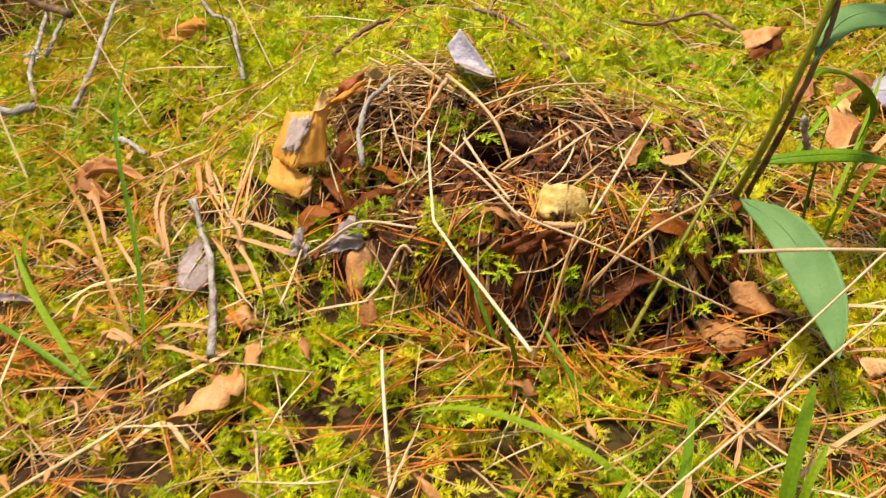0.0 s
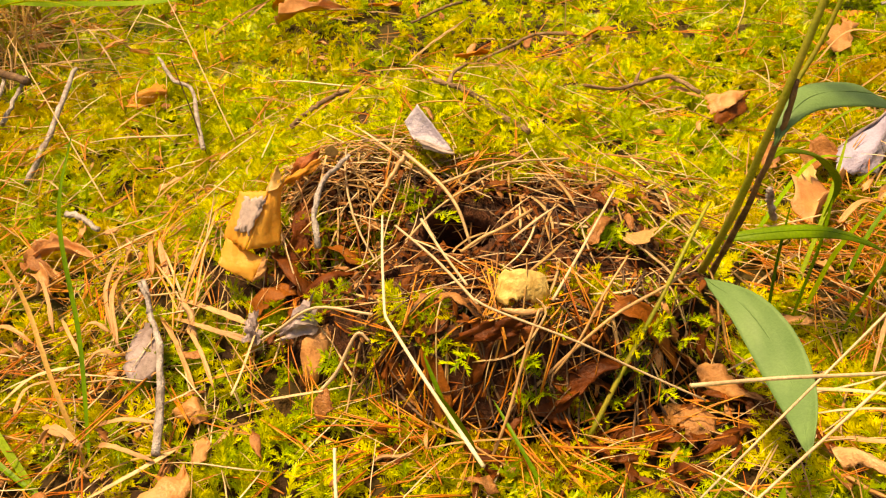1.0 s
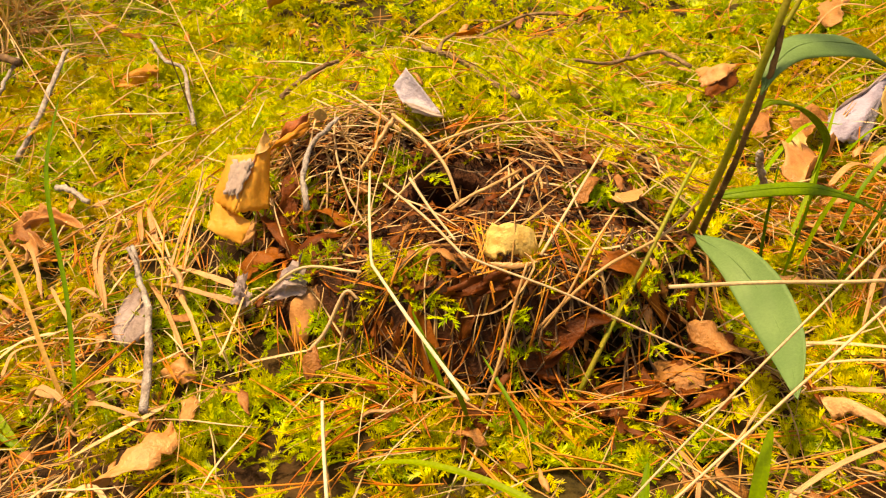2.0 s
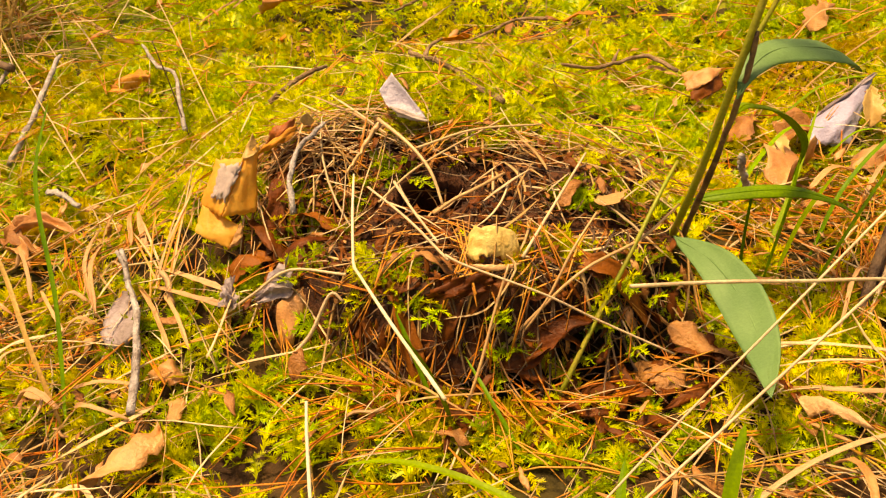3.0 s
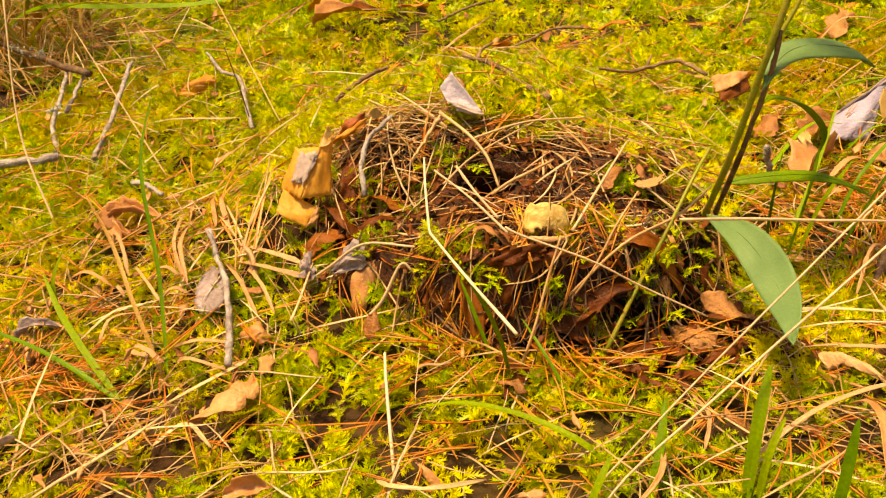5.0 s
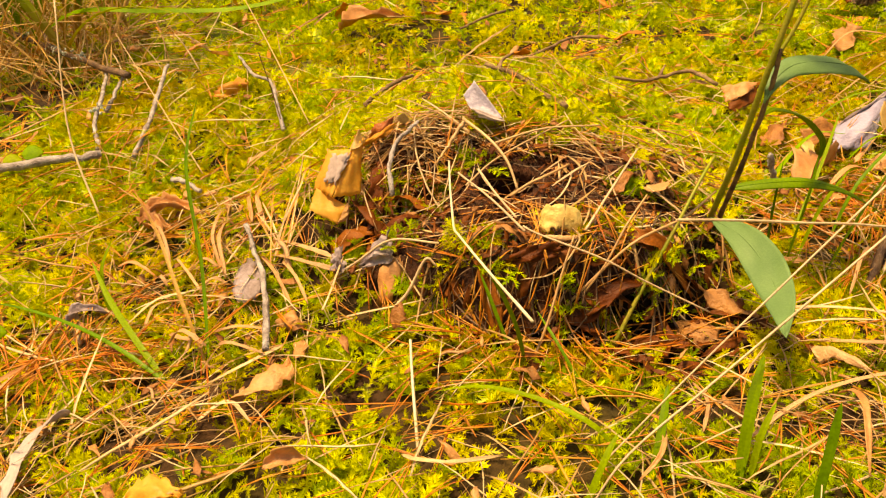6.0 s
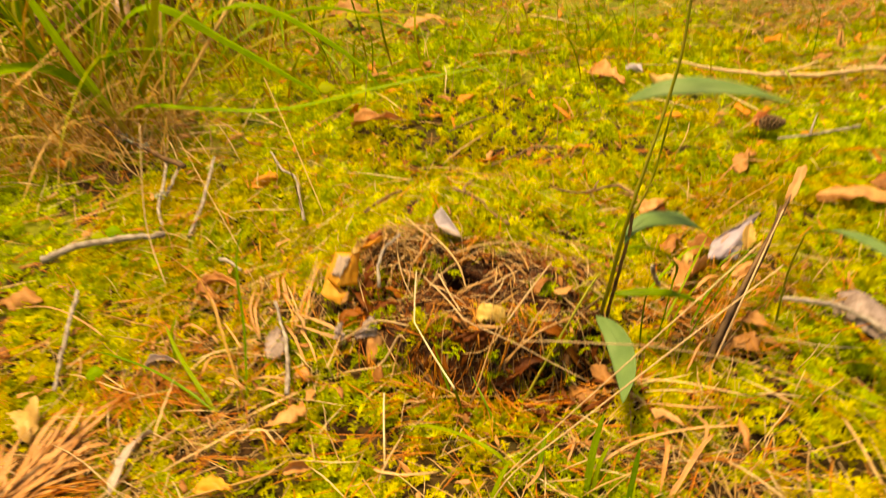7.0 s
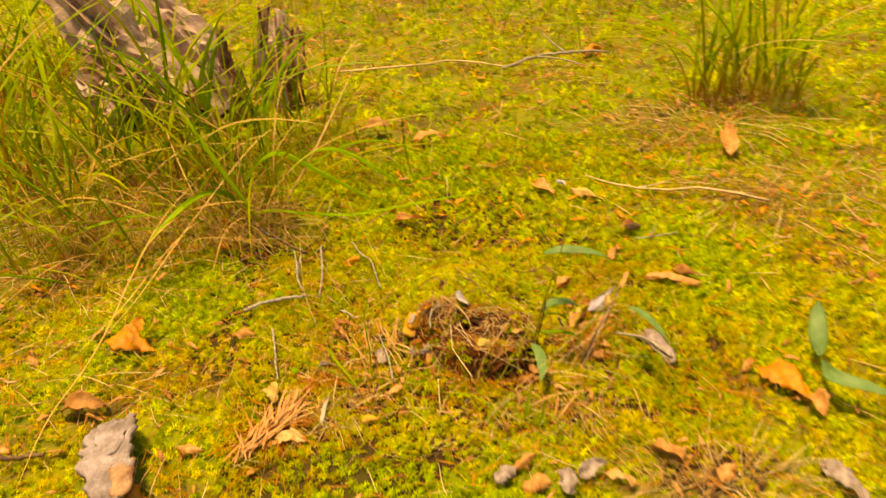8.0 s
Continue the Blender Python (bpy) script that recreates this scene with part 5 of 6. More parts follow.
dead = thing("dead_plant_stalks", "bunch of dark brown broken plant stalks", "stalk", (.228, .366, -.010))
part("stalk", tube(glide([(.224, .366, -.010), (.248, .396, .024), (.284, .440, .062), (.318, .480, .098)], 24), np.linspace(.0030, .0016, 24), 8, .22, hrng), DARK_STALK, dead)
part("stalk", tube(glide([(.232, .370, -.010), (.252, .402, .020), (.290, .448, .056), (.310, .478, .088)], 24), np.linspace(.0024, .0014, 24), 8, .22, hrng), DARK_STALK, dead)
part("stalk", tube(glide([(.228, .364, -.010), (.256, .398, .028), (.288, .438, .070), (.306, .460, .094)], 24), np.linspace(.0012, .0007, 24), 6, .12, hrng), PALE, dead, "thin pale dead stalk")
part("frayed_top", leaf([(.314, .476, .094), (.324, .486, .108), (.332, .494, .120)], (1, -.4, .2), .010, "scrap", .5, .1, .3, 31), TAN_LEAF, dead, "frayed grey stalk end")
arching = thing("woodland_herb", "single long blue-green leaf arching from the dead stalk", "plant", (.296, .415, -.005))
part("stem", tube(glide([(.296, .415, -.008), (.297, .405, .06), (.303, .394, .108)], 12), np.linspace(.0012, .0008, 12), 6), GREEN_STEM, arching)
herb_leaf(arching, [(.303, .392, .110), (.320, .370, .121), (.340, .338, .122), (.358, .305, .115), (.366, .286, .106)], (.8, .45, -.25), .020, -.3, 26, GREEN_LEAF)
herb2 = thing("woodland_herb", "young herb with two blue-green leaves in the moss", "plant", (.655, .29, -.005))
part("stem", tube(glide([(.655, .29, -.01), (.653, .30, .015), (.650, .315, .035)], 8), np.linspace(.0015, .0010, 8), 6), GREEN_STEM, herb2)
herb_leaf(herb2, [(.650, .315, .035), (.652, .345, .06), (.662, .385, .085), (.668, .40, .10)], (1, -.2, .3), .034, -.3, 27, GREEN_LEAF)
herb_leaf(herb2, [(.650, .312, .033), (.648, .250, .045), (.70, .215, .045), (.76, .185, .03)], (.3, .8, .3), .026, -.3, 28, GREEN_LEAF)

# ---- fallen leaves, one by one ----
LEAVES = [
    ("dark purple-brown leaf on the moss", [(.338, .718, .004), (.343, .732, .012), (.352, .755, .010)], (.9, -.4, .3), .020, BROWN_LEAF, "scrap", .4),
    ("cream leaf scrap in the litter", [(.238, .517, .004), (.243, .530, .014), (.248, .547, .010)], (.9, -.3, .3), .013, CREAM_LEAF, "birch", .4),
    ("orange-tan leaf in the litter behind the plant", [(.228, .478, .004), (.238, .495, .010), (.252, .515, .004)], (.8, -.5, .3), .026, TAN_LEAF, "scrap", .5),
    ("rust leaf in the moss behind the plant", [(.222, .555, .004), (.232, .572, .010), (.243, .592, .004)], (.8, -.4, .3), .022, BROWN_LEAF, "scrap", .5),
    ("pale orange leaf scrap by the stick", [(-.128, .356, .002), (-.118, .354, .008), (-.109, .351, .002)], (.1, .9, .3), .015, TAN_LEAF, "scrap", .4),
    ("tan torn leaf on the straw", [(-.249, .491, .002), (-.241, .484, .010), (-.233, .472, .002)], (.7, .6, .3), .014, TAN_LEAF, "birch", -.5),
]
LEAVES += [
    ("brown pointed leaf in the moss", [(.128, .362, .002), (.140, .352, .006), (.154, .340, .004)], (.6, .7, .3), .018, BROWN_LEAF, "birch", .2),
    ("brown leaf scrap in the moss", [(.108, .345), (.118, .338, .004), (.128, .328)], (.5, .7, .3), .016, BROWN_LEAF, "scrap", .2),
    ("tan curled leaf on the straw", [(-.256, .507, .002), (-.236, .508, .008), (-.210, .499, .003)], (.2, .9, .2), .020, TAN_LEAF, "birch", -.9),
    ("brown curled leaf on the straw", [(-.262, .505, .002), (-.250, .495, .010), (-.232, .485, .002)], (.2, .9, .4), .020, BROWN_LEAF, "birch", -.6),
    ("grey-brown ragged leaf behind the stick", [(-.160, .420, .004), (-.155, .402, .008), (-.148, .380, .004)], (1, .1, .3), .022, GREY_LEAF, "scrap", .5),
    ("brown leaf among straw", [(-.112, .316, .006), (-.124, .302, .010), (-.142, .286, .004)], (.5, -.6, .5), .026, TAN_LEAF, "birch", .2),
]
LEAVES += [
    ("pale dry leaf in the moss", [(-.055, .342, .004), (-.052, .346, .012), (-.050, .352, .016)], (1, 0, .1), .010, BROWN_LEAF, "oval", .2),
    ("orange leaf scrap on the moss", [(-.262, .742, .004), (-.245, .748, .008), (-.228, .75, .006)], (.1, .8, .6), .020, ORANGE_LEAF, "scrap", .3),
    ("rusty brown leaf on the moss", [(.395, .86, .004), (.405, .868, .010), (.418, .872, .006)], (.3, .8, .4), .026, RED_LEAF, "oval", .3),
    ("orange-pink leaf beside the dead stalks", [(.252, .400, .002), (.262, .390, .008), (.272, .372, .004)], (.8, .5, .2), .026, TAN_LEAF, "oval", .3),
    ("brown leaf in the litter", [(.262, .420), (.276, .410, .008), (.292, .40, .002)], (.5, .8, .2), .020, BROWN_LEAF, "birch", .4),
    ("ochre leaf in the moss", [(-.177, .222, .004), (-.162, .223, .008), (-.146, .221, .004)], (0, .9, .3), .016, YELLOW_LEAF, "oval", -.2),
]
LEAVES += [
    ("curled tan leaf in the litter", [(-.112, .236, .004), (-.102, .240, .008), (-.092, .244, .004)], (.3, .8, .4), .012, TAN_LEAF, "oval", -.8),
    ("pale grey torn bark strip", [(-.240, .302, .006), (-.247, .285, .010), (-.250, .262, .008), (-.252, .235, .003)], (1, .3, .3), .010, PALE_BACK, "scrap", .5),
    ("grey curled leaf in the moss", [(-.275, .385), (-.265, .392, .008), (-.250, .395, .002)], (.2, .9, .3), .010, GREY_LEAF, "oval", -.6),
    ("dark grey ragged leaf", [(.360, .448, .006), (.370, .425, .014), (.386, .390, .008), (.405, .365, .004)], (.9, .4, .3), .044, GREY_LEAF, "scrap", .6),
    ("large tan curled leaf on the moss", [(.395, .622, .006), (.430, .617, .014), (.468, .605, .008), (.51, .60, .004)], (.1, .9, .3), .024, TAN_LEAF, "scrap", .4),
]
LEAVES += [
    ("brown-violet leaf on the tan leaf", [(.455, .64, .008), (.480, .632, .018), (.51, .622, .008)], (.1, .9, .3), .034, BROWN_LEAF, "oval", .4),
    ("tan leaf on the moss", [(.195, 1.10, .006), (.215, 1.06, .016), (.245, 1.03, .006)], (.8, .5, .2), .040, TAN_LEAF, "oval", -.5),
    ("yellow-tan leaf on the moss", [(.285, 1.06, .006), (.325, 1.038, .014), (.362, 1.00, .006)], (.5, .8, .2), .040, CREAM_LEAF, "birch", .3),
    ("pale leaf on the moss", [(.255, 1.10, .008), (.265, 1.08, .018), (.275, 1.06, .012)], (1, 0, .5), .016, SILVER, "oval", .3),
    ("curled tan leaf on the moss", [(-.160, .935, .004), (-.125, .930, .014), (-.085, .94, .006)], (.1, .9, .3), .028, TAN_LEAF, "birch", -.6),
    ("bright orange leaf on the moss", [(-.730, .49, .006), (-.69, .482, .020), (-.65, .475, .014), (-.62, .465, .004)], (.3, .8, .45), .055, ORANGE_LEAF, "birch", .35),
]
LEAVES += [
    ("orange leaf lobe beside it", [(-.675, .495, .008), (-.67, .515, .026), (-.66, .535, .034)], (.9, .2, .3), .05, ORANGE_LEAF, "oval", .35),
    ("large orange-tan leaf on the moss", [(.548, .335, .006), (.572, .300, .018), (.597, .26, .018), (.608, .228, .006)], (.8, .5, .3), .062, ORANGE_LEAF, "birch", .15),
    ("tan curled leaf tip", [(.60, .235, .006), (.612, .215, .02), (.615, .19, .006)], (.9, .2, .3), .04, TAN_LEAF, "oval", -.7),
    ("brown curled leaf on the litter", [(-.745, .285, .004), (-.705, .295, .02), (-.66, .30, .006)], (.2, .9, .3), .045, BROWN_LEAF, "oval", -.7),
    ("pinkish tan leaf on the straw", [(.735, 1.20, .006), (.748, 1.27, .03), (.765, 1.36, .03)], (1, -.1, .3), .055, TAN_LEAF, "lance", .4),
    ("pale oval leaf in the litter", [(.575, .095, .004), (.598, .055, .014), (.62, .01, .006)], (.9, .4, .2), .042, GREY_LEAF, "oval", .3),
]
LEAVES += [
    ("lilac-grey leaf in the straw litter", [(0.054, 0.069, .004), (0.070, 0.083, .014), (0.086, 0.097, .005)], (-0.67, 0.74, .3), 0.030, GREY_LEAF, "scrap", 0.5),
    ("pinkish tan leaf in the straw litter", [(0.094, 0.050, .004), (0.118, 0.055, .014), (0.142, 0.060, .005)], (-0.20, 0.98, .3), 0.037, TAN_LEAF, "scrap", 0.5),
    ("lilac-grey leaf in the straw litter", [(0.169, 0.040, .004), (0.168, 0.064, .014), (0.167, 0.088, .005)], (-1.00, -0.04, .3), 0.035, GREY_LEAF, "scrap", -0.5),
    ("grey ragged leaf in the straw litter", [(0.187, 0.070, .004), (0.212, 0.089, .014), (0.237, 0.108, .005)], (-0.62, 0.79, .3), 0.036, GREY_LEAF, "birch", -0.5),
    ("tan leaf in the straw litter", [(0.084, 0.092, .004), (0.104, 0.105, .014), (0.124, 0.118, .005)], (-0.56, 0.83, .3), 0.033, TAN_LEAF, "birch", 0.5),
    ("pinkish tan leaf in the straw litter", [(0.275, 0.061, .004), (0.254, 0.073, .014), (0.233, 0.085, .005)], (-0.50, -0.87, .3), 0.029, TAN_LEAF, "scrap", 0.5),
]
LEAVES += [
    ("tan curled leaf in the straw litter", [(0.410, 0.065, .004), (0.427, 0.081, .014), (0.444, 0.097, .005)], (-0.69, 0.72, .3), 0.037, TAN_LEAF, "birch", 0.5),
    ("brown leaf in the straw litter", [(0.364, 0.121, .004), (0.339, 0.130, .014), (0.314, 0.139, .005)], (-0.32, -0.95, .3), 0.036, BROWN_LEAF, "scrap", -0.5),
    ("brown leaf on the moss", [(-.47, .495, .004), (-.445, .49, .014), (-.415, .485, .004)], (.2, .9, .3), .036, BROWN_LEAF, "oval", .5),
    ("tan leaf in the needle litter", [(-.37, .335, .006), (-.355, .32, .014), (-.345, .295, .006)], (.9, .3, .3), .032, CREAM_LEAF, "oval", .3),
    ("brown leaf in the needle litter", [(-.33, .205, .004), (-.30, .20, .012), (-.27, .19, .004)], (.2, .9, .3), .036, TAN_LEAF, "birch", .3),
    ("orange-tan leaf in the litter", [(-.50, .185, .004), (-.475, .18, .012), (-.45, .18, .004)], (.2, .9, .3), .030, TAN_LEAF, "birch", .3),
]
LEAVES += [
    ("orange leaf in the litter", [(-.565, .075, .01), (-.54, .06, .02), (-.51, .05, .01)], (.2, .9, .3), .06, ORANGE_LEAF, "scrap", .3),
    ("brown leaf on the far moss", [(-.30, 1.50, .006), (-.24, 1.49, .03), (-.20, 1.50, .01)], (.2, .9, .3), .042, BROWN_LEAF, "oval", .4),
    ("orange-brown leaf on the far moss", [(-.14, 1.42, .006), (-.08, 1.43, .03), (-.04, 1.42, .01)], (.2, .9, .3), .038, TAN_LEAF, "birch", .4),
    ("brown leaf by the far branch", [(.46, 2.16, .01), (.50, 2.18, .03), (.54, 2.20, .01)], (.2, .9, .3), .05, ORANGE_LEAF, "oval", .4),
    ("rust leaf at the straw edge", [(.98, .73, .006), (1.02, .735, .02), (1.06, .73, .006)], (.2, .9, .3), .05, ORANGE_LEAF, "birch", .4),
    ("pale leaf in the moss", [(.30, .53, .006), (.303, .54, .018), (.307, .552, .024)], (1, .1, .2), .014, CREAM_LEAF, "lance", .3),
]
LEAVES += [
    ("rust leaf in the moss", [(.25, .545, .002), (.262, .552, .010), (.275, .555, .004)], (.3, .8, .4), .024, BROWN_LEAF, "oval", .3),
    ("tan leaf in the moss", [(.275, .50, .002), (.295, .505, .008), (.315, .50, .004)], (.3, .8, .4), .022, TAN_LEAF, "birch", .4),
    ("violet-brown leaf in the litter", [(.17, .305, .004), (.18, .295, .008), (.192, .28, .004)], (.8, .4, .2), .012, TAN_LEAF, "birch", .5),
]
for k, (label, pts, side, w, m, profile, cup) in enumerate(LEAVES):
    fallen_leaf(label, on_top(pts, .0), side, w, m, profile, cup * 1.4, .22, .38, 100 + k, fold=hrng.uniform(-.8, .9), stalk=.012 if k % 3 == 0 and profile == "birch" else 0)

lilac = thing("fallen_leaf", "lilac-grey angular leaf propped on the moss", "leaf", (.300, .585, .0))
part("leaf_blade", panel((0.2620, 0.5300, 0.0050), (0.2700, 0.5500, 0.0120), (0.3250, 0.5850, 0.0220), (0.2920, 0.5350, -0.0030), (.003, -.004, .003), .08, 43, 12, wave=.0006), LILAC_LEAF, lilac)
part("folded_edge", panel((0.2710, 0.5520, 0.0110), (0.2810, 0.5560, 0.0160), (0.3270, 0.5880, 0.0240), (0.3250, 0.5840, 0.0220), (.0, -.001, .001), .10, 44, 8), GREY_LEAF, lilac)
pinkish = thing("fallen_leaf", "pinkish angular folded leaf with a dark underside", "leaf", (.225, .64, .0))
part("leaf_blade", panel((.2095, .650, .012), (.2085, .628, .006), (.226, .630, .010), (.2414, .648, .013), (0, .002, .004), .10, 41, 10), TAN_LEAF, pinkish)
part("dark_underside", panel((.2085, .626, .005), (.213, .619, .0), (.236, .634, .002), (.2414, .646, .011), (0, -.001, .001), .10, 42, 10), DARK_LEAF, pinkish, "dark leaf underside")
for label, pts in (("ragged grey leaf scrap below the nest", [(-.098, .404), (-.090, .405), (-.087, .391), (-.096, .389)]), ("torn pale grey leaf scrap on the moss", [(-.080, .396), (-.058, .394), (-.054, .384), (-.074, .388)])):
    q = on_top([(*p, .006 + .004 * (i % 2)) for i, p in enumerate(pts)])
    single("fallen_leaf", panel(*q, (0, -.002, .003), .22, len(label), 9, .0004, .0012), GREY_LEAF, label, "leaf", smooth=False)
# round green leaves
for k, (px, py, r, h) in enumerate(((-.3895, .6137, .009, .012), (-.4021, .6011, .008, .010), (-.3201, .3781, .008, .009), (-.215, 1.055, .014, .03), (-.375, .605, .006, .008))):
    z = float(ground_z(np.array(px), np.array(py)))
    ob = thing("round_leaf_plant", "small round bright green leaf on a thin stalk", "plant", (px, py, z - .004), "round green leaves")
    part("stalk", tube([(px, py, z - .006), (px + .001, py, z + h * .5), (px, py + .002, z + h)], [.0005, .0005, .0004], 5), GREEN_STEM, ob)
    part("leaf", leaf([(px - r, py - .003, z + h), (px, py, z + h + .002), (px + r, py + .002, z + h)], (0, .8, .5), r * 1.8, "oval", .2, .03, 0, 200 + k, 10, 8), GRASS, ob)

# ---- pine cone ----
cone = thing("pine_cone", "small dark open pine cone on the moss", "cone", (.412, .848, .0))
for ring in range(8):
    for j in range(7):
        a = j * 2 * math.pi / 7 + ring * .45
        h = ring / 7
        rad = .011 * math.sin(math.pi * (.18 + .75 * h)) ** .8
        c = vec(.412 - .014 + .028 * h, .848, .012)
        o = vec(0, math.cos(a), math.sin(a))
        tip = c + o * rad + vec(-.003, 0, 0)
        part("cone_scale", leaf([c + o * .002, c + o * rad * .7 + vec(.001, 0, 0), tip], np.cross(o, (1, 0, 0)), .0075, "oval", .3, 0, 0, j, 4, 4, .0012, 0), CONE, cone)

# ---- heap of orange needles and dead straw heaps ----
def heap(name, label, category, centre, rx, ry, height, count, templates, mat, low, high, seed, lean=.35):
    rng = np.random.default_rng(seed)
    a, r = rng.uniform(0, 6.28, count), np.sqrt(rng.uniform(0, 1, count))
    x, y = centre[0] + rx * r * np.cos(a) + rng.normal(0, rx * .25, count), centre[1] + ry * r * np.sin(a) + rng.normal(0, ry * .25, count)

    def over(px, py):
        d = ((px - centre[0]) / rx) ** 2 + ((py - centre[1]) / ry) ** 2
        return top_z(px, py) + height * np.exp(-1.5 * d)
    return strewn(name, label, category, templates, mat, x, y, low, high, (-.012, .006), lean, seed, over)


heap("needle_heap", "heap of dead orange pine needles on the moss", "needles", (-.34, .23), .07, .05, .010, 120, NEEDLES, NEEDLE, .035, .065, 301, .2)
srng = np.random.default_rng(313)
shoot = thing("dead_pine_shoot", "dead tan shoot of long dry needles on the moss", "twig", (-.36, .20, .0))
part("stem", tube(glide(on_top([(-.385, .165, .004), (-.35, .215, .012), (-.315, .265, .012)]), 10), np.linspace(.003, .0015, 10), 6), TWIG_BROWN, shoot)
fan = []
for k in range(95):
    u = srng.uniform(0, 1)
    px, py = -.385 + .07 * u + srng.normal(0, .012), .165 + .10 * u + srng.normal(0, .010)
    h, ln = srng.normal(1.05, .42), srng.uniform(.035, .085)
    fan.append(blade(glide(on_top([(px, py, .004), (px + ln * .5 * math.cos(h), py + ln * .5 * math.sin(h), .012), (px + ln * math.cos(h), py + ln * math.sin(h), srng.uniform(.004, .022))]), 6), srng.uniform(.0022, .0052), None, .3, .15, .6, srng.uniform(-.8, .8)))
part("dry_needles", joined(fan), TAN_LEAF, shoot, "bunched dry tan needles", smooth=False, kind="stuff")
heap("needle_heap", "loose orange pine needles beside the dead stalks", "needles", (.25, .43), .06, .05, .006, 120, NEEDLES, NEEDLE, .03, .05, 302)
heap("needle_heap", "orange pine needles lying in front of the nest", "needles", (.03, .335), .07, .025, .003, 60, NEEDLES, NEEDLE, .03, .05, 303, .10)
heap("needle_heap", "orange pine needles caught in the straw", "needles", (-.27, .35), .05, .035, .008, 90, NEEDLES, NEEDLE, .03, .055, 304, .2)
for label, c, rx, ry, h, n, low, high, seed in (
    ("flattened bleached straw on the forest floor", (.86, 1.02), .34, .20, .006, 330, .05, .14, 305),
    ("bleached straw at the foot of the grass tuft", (.70, 1.42), .26, .16, .01, 260, .05, .14, 306),
    ("bleached straw patch in the moss", (.41, .06), .19, .10, .008, 430, .03, .09, 307),
    ("dead grass thatch at the foot of the tussock", (-.54, .99), .22, .13, .016, 240, .04, .11, 308),
    ("dead grass thatch in the tussock", (-.92, 1.05), .34, .20, .02, 330, .05, .13, 309),
    ("dry grass litter on the moss", (-.95, .74), .24, .15, .008, 200, .05, .12, 310),
    ("pale straw litter on the moss", (.20, .235), .08, .06, .004, 90, .025, .07, 311),
    ("pale straw litter on the moss", (-.25, .26), .09, .07, .004, 110, .025, .07, 312),
):
    heap("straw_litter", label, "straw", c, rx, ry, h, n, STRAWS, STRAW, low, high, seed, .34 if "tussock" in label else .16)


# ---- grass tussocks ----
def blade_shape(rng, bend, slim=1.0, length=1.0):
    s = np.linspace(0, 1, 12)
    line = np.stack([bend * s ** 1.8, .06 * np.sin(3 * s) * rng.uniform(-1, 1), s * (1 - .42 * abs(bend) * s ** 1.5)], -1) * length
    return blade(line, rng.uniform(.012, .026) * slim, (0, 1, 0), .4, .12, 1.0, rng.uniform(-.5, .5))


brng = np.random.default_rng(77)
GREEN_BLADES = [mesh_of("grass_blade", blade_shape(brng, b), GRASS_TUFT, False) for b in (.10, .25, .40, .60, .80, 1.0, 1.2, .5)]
TAN_BLADES = [mesh_of("dry_grass_blade", blade_shape(brng, b, .6), GRASS_TAN, False) for b in (.2, .45, .7, .95, 1.1)]


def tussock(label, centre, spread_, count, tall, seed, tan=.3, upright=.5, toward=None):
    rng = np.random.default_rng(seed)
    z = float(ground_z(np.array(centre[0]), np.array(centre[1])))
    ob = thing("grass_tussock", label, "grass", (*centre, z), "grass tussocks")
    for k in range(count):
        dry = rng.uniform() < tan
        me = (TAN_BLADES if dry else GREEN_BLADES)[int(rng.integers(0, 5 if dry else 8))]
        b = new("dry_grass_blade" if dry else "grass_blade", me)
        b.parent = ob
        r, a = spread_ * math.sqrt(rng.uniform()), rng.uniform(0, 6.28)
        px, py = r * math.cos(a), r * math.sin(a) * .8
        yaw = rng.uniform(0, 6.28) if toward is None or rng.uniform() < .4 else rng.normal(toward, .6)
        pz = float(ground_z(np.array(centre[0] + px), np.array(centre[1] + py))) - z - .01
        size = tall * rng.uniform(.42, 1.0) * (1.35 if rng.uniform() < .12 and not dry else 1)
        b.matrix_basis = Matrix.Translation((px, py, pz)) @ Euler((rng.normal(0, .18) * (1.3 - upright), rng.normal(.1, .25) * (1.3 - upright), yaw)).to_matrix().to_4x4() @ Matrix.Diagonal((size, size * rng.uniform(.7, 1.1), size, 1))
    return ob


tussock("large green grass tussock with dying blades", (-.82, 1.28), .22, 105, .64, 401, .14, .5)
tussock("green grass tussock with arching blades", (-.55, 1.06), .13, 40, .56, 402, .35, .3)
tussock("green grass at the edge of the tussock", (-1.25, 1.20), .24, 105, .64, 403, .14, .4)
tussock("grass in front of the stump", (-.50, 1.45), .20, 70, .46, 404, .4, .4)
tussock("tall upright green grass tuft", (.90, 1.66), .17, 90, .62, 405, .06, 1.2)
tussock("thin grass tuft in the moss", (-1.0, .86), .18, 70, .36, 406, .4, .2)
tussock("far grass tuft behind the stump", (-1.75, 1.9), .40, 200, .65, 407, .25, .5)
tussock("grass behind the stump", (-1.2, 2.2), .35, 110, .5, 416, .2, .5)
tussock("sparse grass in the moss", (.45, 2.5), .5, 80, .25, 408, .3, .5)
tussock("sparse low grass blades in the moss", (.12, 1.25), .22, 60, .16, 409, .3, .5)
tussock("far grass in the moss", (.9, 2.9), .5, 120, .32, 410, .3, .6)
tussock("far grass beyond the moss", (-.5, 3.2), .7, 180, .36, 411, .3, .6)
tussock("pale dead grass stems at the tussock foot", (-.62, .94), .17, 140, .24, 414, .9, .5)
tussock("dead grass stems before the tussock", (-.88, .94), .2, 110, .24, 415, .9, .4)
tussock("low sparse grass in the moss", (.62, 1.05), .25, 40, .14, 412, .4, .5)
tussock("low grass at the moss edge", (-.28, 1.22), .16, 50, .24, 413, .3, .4)

